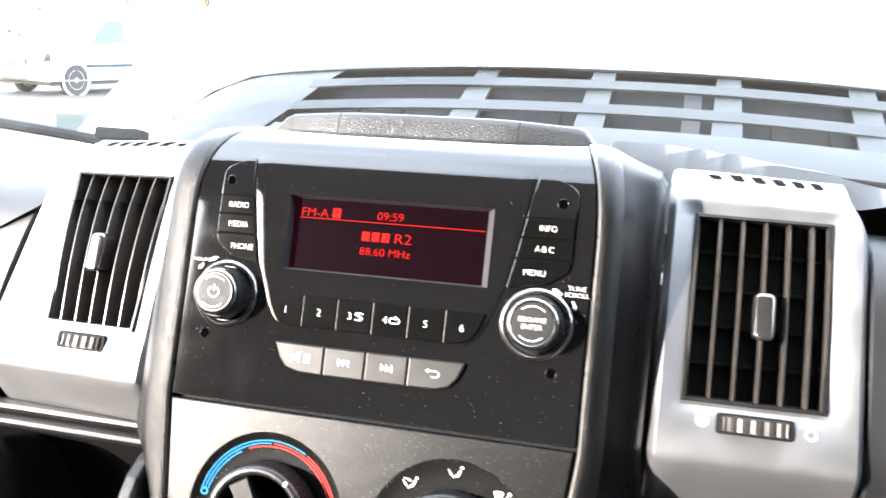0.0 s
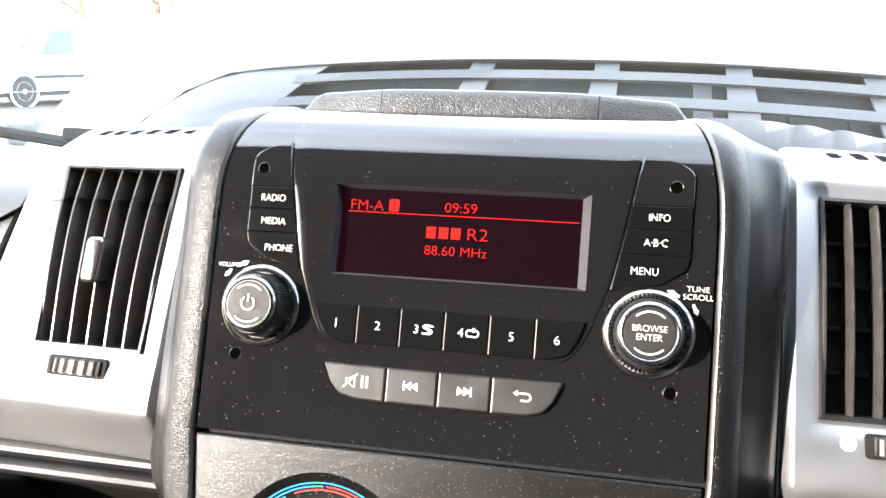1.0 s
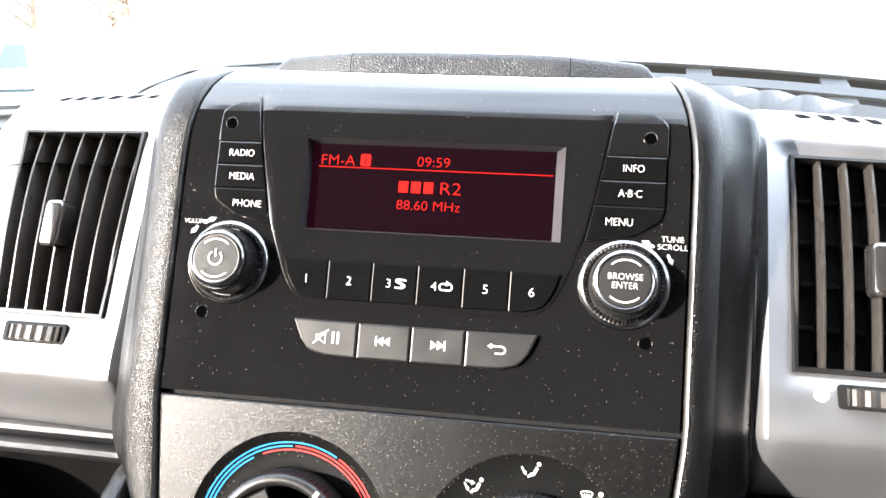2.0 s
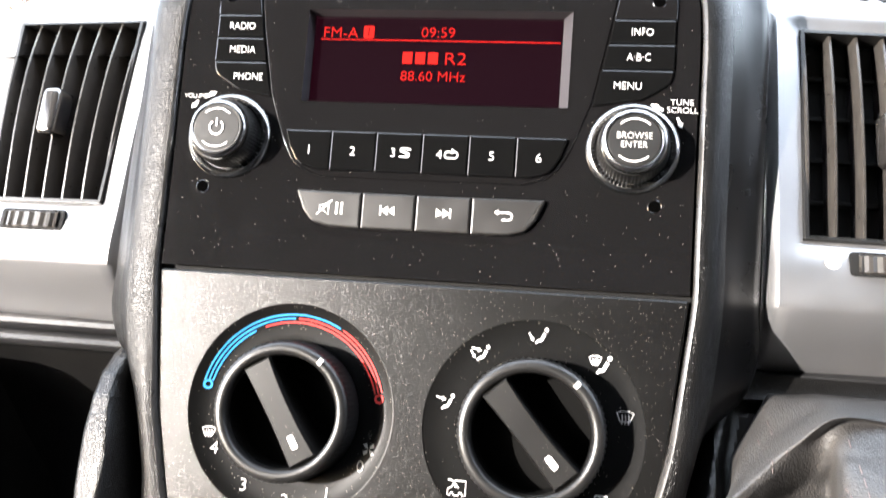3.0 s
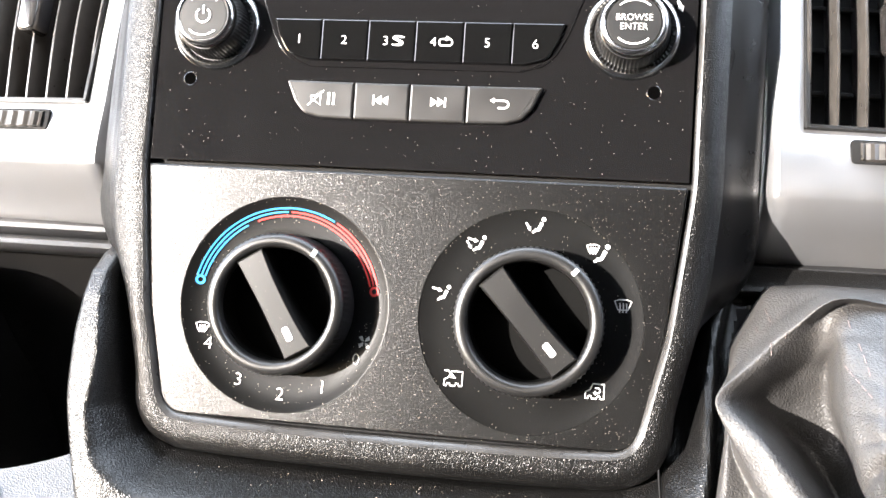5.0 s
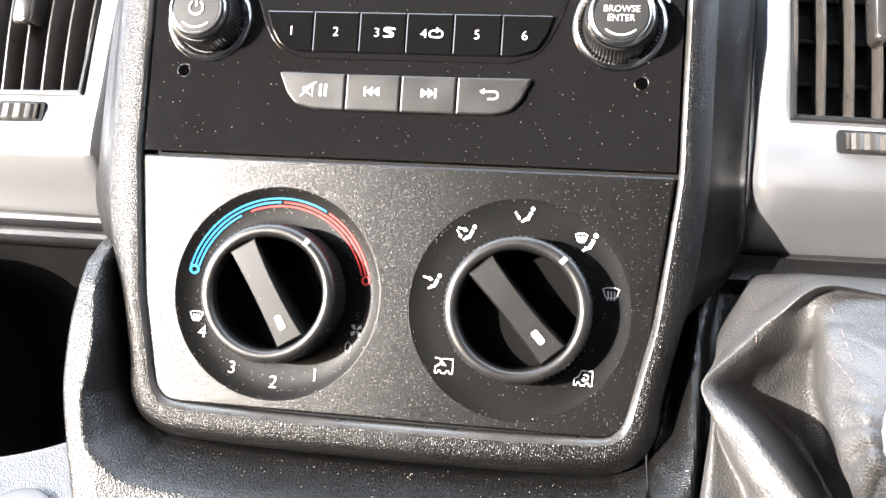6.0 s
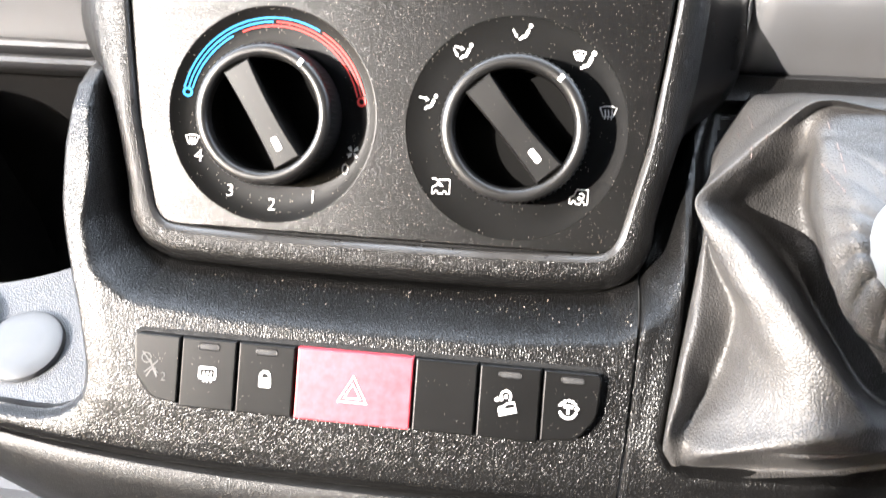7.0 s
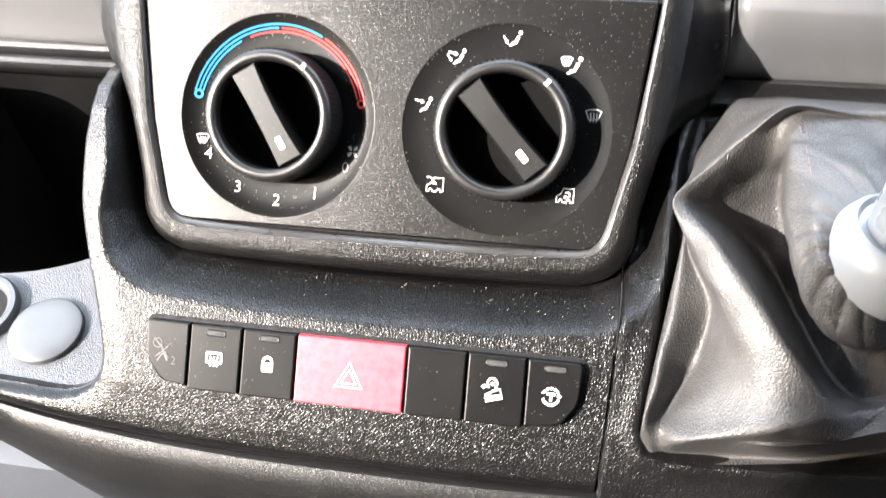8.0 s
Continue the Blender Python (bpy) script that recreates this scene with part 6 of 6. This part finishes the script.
part("top_edge", beyond(bar(0.52, 0.2900, 0.455, 0.2770, -0.90, 0.90)), M_COWL, cowl)
for (ya, za), (yb, zb) in (((0.430, 0.2580), (0.420, 0.2497)), ((0.392, 0.2265), (0.380, 0.2172)), ((0.352, 0.1960), (0.300, 0.1650))):
    part("cowl_bar", beyond(bar(ya, za, yb, zb, -0.262, 0.90)), M_COWL, cowl)
for k in range(8):
    x = -0.0855 + 0.1165 * k
    d = cowl_drop(x)
    part("cowl_rib", beyond(quad_slab((x - 0.011, 0.460, 0.2770 - d), (x + 0.011, 0.460, 0.2770 - d), (x + 0.015, 0.345, 0.1900 - d), (x - 0.011, 0.345, 0.1900 - d), 0.003)), M_COWL, cowl)


def cowl_end():
    rows = []
    for u in np.linspace(0, 1, 30):
        row = []
        for y, z in ((0.52, 0.2935), (0.462, 0.2805), (0.43, 0.2590), (0.39, 0.2260), (0.35, 0.195), (0.30, 0.164)):
            x = -0.90 + (0.662 - 0.30 * (0.462 - min(y, 0.462))) * u
            row.append((x, y, z - cowl_drop(x)))
        rows.append(row)
    return sheet(rows)


part("cowl_end", beyond(cowl_end()), M_COWL, cowl)
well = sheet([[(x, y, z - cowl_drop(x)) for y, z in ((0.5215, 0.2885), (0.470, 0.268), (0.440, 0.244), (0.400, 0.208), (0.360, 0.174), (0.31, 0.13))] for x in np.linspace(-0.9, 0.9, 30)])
# the well and most struts below the bars have shade painted in
part("well", beyond(well), M_SLOT_SHADE, cowl, "well under the slots, shade painted into its colour")
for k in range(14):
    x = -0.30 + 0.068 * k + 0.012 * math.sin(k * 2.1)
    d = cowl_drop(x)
    part("strut", beyond(quad_slab((x, 0.462, 0.262 - d), (x + 0.016, 0.462, 0.262 - d), (x + 0.018, 0.372, 0.190 - d), (x + 0.002, 0.372, 0.190 - d), 0.004)), M_SLOT_SHADE if k % 3 else M_COWL, cowl)

wiper = thing("wiper", "black windscreen wiper lying on the cowl", "wiper", (-0.58, 0.64, 0.23))
arm = [(-0.70, 0.290, 0.172), (-0.58, 0.296, 0.168), (-0.46, 0.300, 0.158), (-0.385, 0.300, 0.1495), (-0.352, 0.300, 0.1455)]
part("arm", beyond(swept(spline(arm, 20), 0.0052, 8)), M_WIPER, wiper)
part("blade", beyond(block(-0.410, -0.362, 0.285, 0.303, 0.153, 0.164, 0.004)), M_WIPER, wiper)
# ---- outside ----
structure("ground", block(-400, 400, -400, 400, -0.2, 0.0), M_ASPHALT, "worn grey asphalt yard")


def van(m, label, high=1.98, long=4.97, front=((2.05, 1.0), (1.05, 1.22), (0.18, 0.96), (0.0, 0.62))):
    """A white panel van; its nose points along +x of its own plan."""
    v = thing("van", label, "van", (0, 0, 0), "parked white vans", base=m)
    nose = long / 2
    side = rounded([(-nose, 0.42, 0.10), (-nose + 0.04, high - 0.06, 0.16), (nose - front[0][0], high, 0.30), *((nose - a, b, 0.2) for a, b in front[1:]), (nose - 0.02, 0.32, 0.08), (-nose + 0.1, 0.32, 0.05)], 6)
    rows = []
    for w, d in ((0.80, 0.10), (0.90, 0.035), (0.935, 0.0), (0.94, 0.0)):
        rows.append([(x, w, z) for x, z in inset(side, d)])

    def waist(x, y, z):
        k = 1 - 0.10 * smooth(1.05, high, z)
        return (x, y * k, z)

    loops = [[waist(x, -y, z) for x, y, z in r] for r in rows] + [[waist(*p) for p in r] for r in reversed(rows)]
    b = sheet(loops, closed=True)
    b.verts.ensure_lookup_table()
    n = len(side)
    b.faces.new(b.verts[:n]), b.faces.new(b.verts[-n:])
    part("body", b, M_PAINT, v, "white painted body", sharp=50)
    bx = nose - 1.62

    def pane_at(poly, y, name):
        for s in (-1, 1):
            bm = bmesh.new()
            pts = []
            for x, z in poly:
                k = 1 - 0.10 * smooth(1.05, high, z)
                pts.append((x, s * (y * k), z))
            vs = [bm.verts.new(p) for p in pts]
            f = bm.faces.new(vs)
            ext = bmesh.ops.extrude_face_region(bm, geom=[f])
            bmesh.ops.translate(bm, verts=[e for e in ext["geom"] if isinstance(e, bmesh.types.BMVert)], vec=(0, s * 0.012, 0))
            part(name, bm, M_CARGLASS, v, "dark tinted side window")

    pane_at(rounded([(bx - 0.75, 1.14, 0.05), (bx + 0.22, 1.12, 0.05), (bx - 0.25, high - 0.30, 0.10), (bx - 0.75, high - 0.28, 0.06)]), 0.936, "side_window")
    a, b2 = Vector((nose - front[1][0] + 0.03, 0, front[1][1] + 0.06)), Vector((nose - front[0][0] + 0.19, 0, high - 0.13))
    part("windscreen", quad_slab((a.x, -0.78, a.z), (a.x, 0.78, a.z), (b2.x, 0.70, b2.z), (b2.x, -0.70, b2.z), -0.03), M_CARGLASS, v, "dark windscreen")
    for s in (-1, 1):
        part("headlight", block(nose - 0.34, nose - 0.10, s * 0.72 - 0.16, s * 0.72 + 0.16, 0.74, 0.92, 0.05, 3), M_CARGLASS, v, "headlight")
        part("fog_light", block(nose - 0.10, nose + 0.004, s * 0.70 - 0.11, s * 0.70 + 0.11, 0.46, 0.53, 0.02, 2), M_RUBBER, v)
        part("mirror", block(bx + 0.36, bx + 0.50, s * 1.03 - 0.10, s * 1.03 + 0.10, 1.14, 1.40, 0.05, 3), M_PAINT, v, "white door mirror")
        part("side_strip", block(-nose + 0.5, nose - 1.2, s * 0.938 - 0.012, s * 0.938 + 0.012, 0.60, 0.68, 0.01, 1), M_CARGLASS, v, "grey rubbing strip")
    part("grille", block(nose - 0.06, nose + 0.010, -0.46, 0.46, 0.64, 0.80, 0.03, 2), M_RUBBER, v, "black grille")
    part("lower_intake", block(nose - 0.06, nose + 0.012, -0.52, 0.52, 0.34, 0.46, 0.03, 2), M_RUBBER, v)
    part("sill", block(-nose + 0.3, nose - 0.3, -0.88, 0.88, 0.22, 0.34, 0.02, 1), M_RUBBER, v)
    for x in (nose - 0.92, -nose + 1.05):
        for s in (-1, 1):
            def spun(profile, y0, side_):
                bm = turned(profile, x, 0.33, 0, 32)
                for w in bm.verts:
                    w.co.y = y0 - w.co.y * side_
                return bm

            wheel = part("wheel", spun([(0.21, -0.22), (0.31, -0.21), (0.33, -0.17), (0.33, -0.03), (0.315, 0.0), (0.215, 0.004)], s * 0.925, s), M_TYRE, v, "black tyre on a silver wheel")
            part("rim", spun([(0.215, -0.02), (0.21, 0.004), (0.18, -0.01), (0.07, -0.03), (0.05, 0.005), (0.0, 0.008)], s * 0.927, s), M_ALLOY, wheel)
            part("wheel_arch", spun([(0.375, -0.02), (0.375, 0.006), (0.345, 0.008), (0.34, -0.1)], s * 0.933, s), M_PAINT, v)
    return v


van(pose(-13.79, 18.83, 0, 0, 0, 257), "white panel van parked across the yard, sunlit", 1.95, 4.97)
STEEP = ((1.9, 1.0), (1.45, 1.66), (0.95, 1.40), (0.05, 0.52))
van(pose(-1.0, 5.5, 0, 0, 0, 180), "white long panel van parked in strong sun", 2.5, 6.0, STEEP)
van(pose(4.2, 8.0, 0, 0, 0, 180), "white long panel van standing behind another van", 2.5, 6.0, STEEP)


def tree(x, y, h, seed):
    r = random.Random(seed)
    t = thing("tree", "bare brownish tree behind the yard", "tree", (x, y, 0), "trees behind the yard", base=WORLD)
    trunk = swept([(x, y, -0.1), (x + 0.1, y, h * 0.3), (x - 0.1, y + 0.1, h * 0.6), (x, y, h)], 0.22, 8, [1.2, 0.9, 0.5, 0.1])
    leaves = bmesh.new()
    for k in range(14):
        z0 = h * r.uniform(0.25, 0.8)
        a, l = r.uniform(0, 6.28), h * r.uniform(0.15, 0.32)
        tip = Vector((x + l * math.cos(a), y + l * math.sin(a), z0 + l * r.uniform(0.4, 0.9)))
        trunk = join(trunk, swept([(x, y, z0), (x + l * 0.5 * math.cos(a), y + l * 0.5 * math.sin(a), z0 + l * 0.35), tip], 0.08, 5, [1, 0.6, 0.15]))
        for q in range(26):
            c = Vector((x, y, z0)).lerp(tip, r.uniform(0.35, 1.1)) + Vector((r.gauss(0, 0.5), r.gauss(0, 0.5), r.gauss(0, 0.45)))
            d = Vector((r.gauss(0, 1), r.gauss(0, 1), r.gauss(0, 1))).normalized()
            e = d.orthogonal().normalized() * r.uniform(0.10, 0.22)
            f = d.cross(e).normalized() * r.uniform(0.06, 0.14)
            leaves.faces.new([leaves.verts.new(c + p) for p in (e, f, -e, -f)])
    part("trunk", trunk, M_BARK, t)
    part("crown", leaves, M_LEAF, t, flip=False)


for k in range(5):
    tree(-34 + 6.2 * k + 2 * math.sin(k * 2.3), 46 + 4 * math.cos(k * 1.7), 9 + 2.5 * math.sin(k * 3.1), k)

hedge = bmesh.new()
rr = random.Random(5)
for k in range(1500):
    c = Vector((rr.uniform(-70, -6), 50 + rr.gauss(0, 0.8), 0))
    c.z = rr.uniform(0, 1) ** 0.7 * (2.6 + 0.8 * math.sin(c.x * 0.6) + rr.gauss(0, 0.3))
    d = Vector((rr.gauss(0, 1), rr.gauss(0, 1), rr.gauss(0, 1))).normalized()
    e = d.orthogonal().normalized() * rr.uniform(0.2, 0.5)
    f = d.cross(e).normalized() * rr.uniform(0.15, 0.35)
    hedge.faces.new([hedge.verts.new(c + p) for p in (e, f, -e, -f)])
me = bpy.data.meshes.new("hedge")
hedge.to_mesh(me)
hedge.free()
me.materials.append(M_LEAF)
tagged(new("hedge", me), "brown and olive hedge along the yard", "hedge", kind="stuff")


# ---- crumbs in the fold of the console ----
def crumbs():
    r = random.Random(11)
    face = bpy.data.objects["console_face"]
    out = bmesh.new()
    base = ORIGIN["dashboard"]
    for k in range(170):
        x = r.uniform(-0.085, 0.105)
        z = -0.1615 - abs(r.gauss(0, 0.0045)) - 0.001
        hit, place, n, _ = face.ray_cast(Vector((x, -0.2, z)) - base, Vector((0, 1, 0)))
        if not hit:
            continue
        size = r.choice((0.00009, 0.00011, 0.00014, 0.0002))
        bit = bmesh.ops.create_icosphere(out, subdivisions=1, radius=size)
        q = Vector((r.uniform(0.7, 1.3), r.uniform(0.7, 1.3), r.uniform(0.7, 1.3)))
        for v in bit["verts"]:
            v.co = Vector((v.co.x * q.x, v.co.y * q.y, v.co.z * q.z)) + place + base + n * size * 0.5
    return out


bm = crumbs()
bmesh.ops.transform(bm, matrix=DASH, verts=bm.verts)
me = bpy.data.meshes.new("crumbs")
bm.to_mesh(me)
bm.free()
me.materials.append(M_CRUMB)
tagged(new("crumbs", me), "pale grit and crumbs in the fold of the console", "crumbs", kind="stuff")
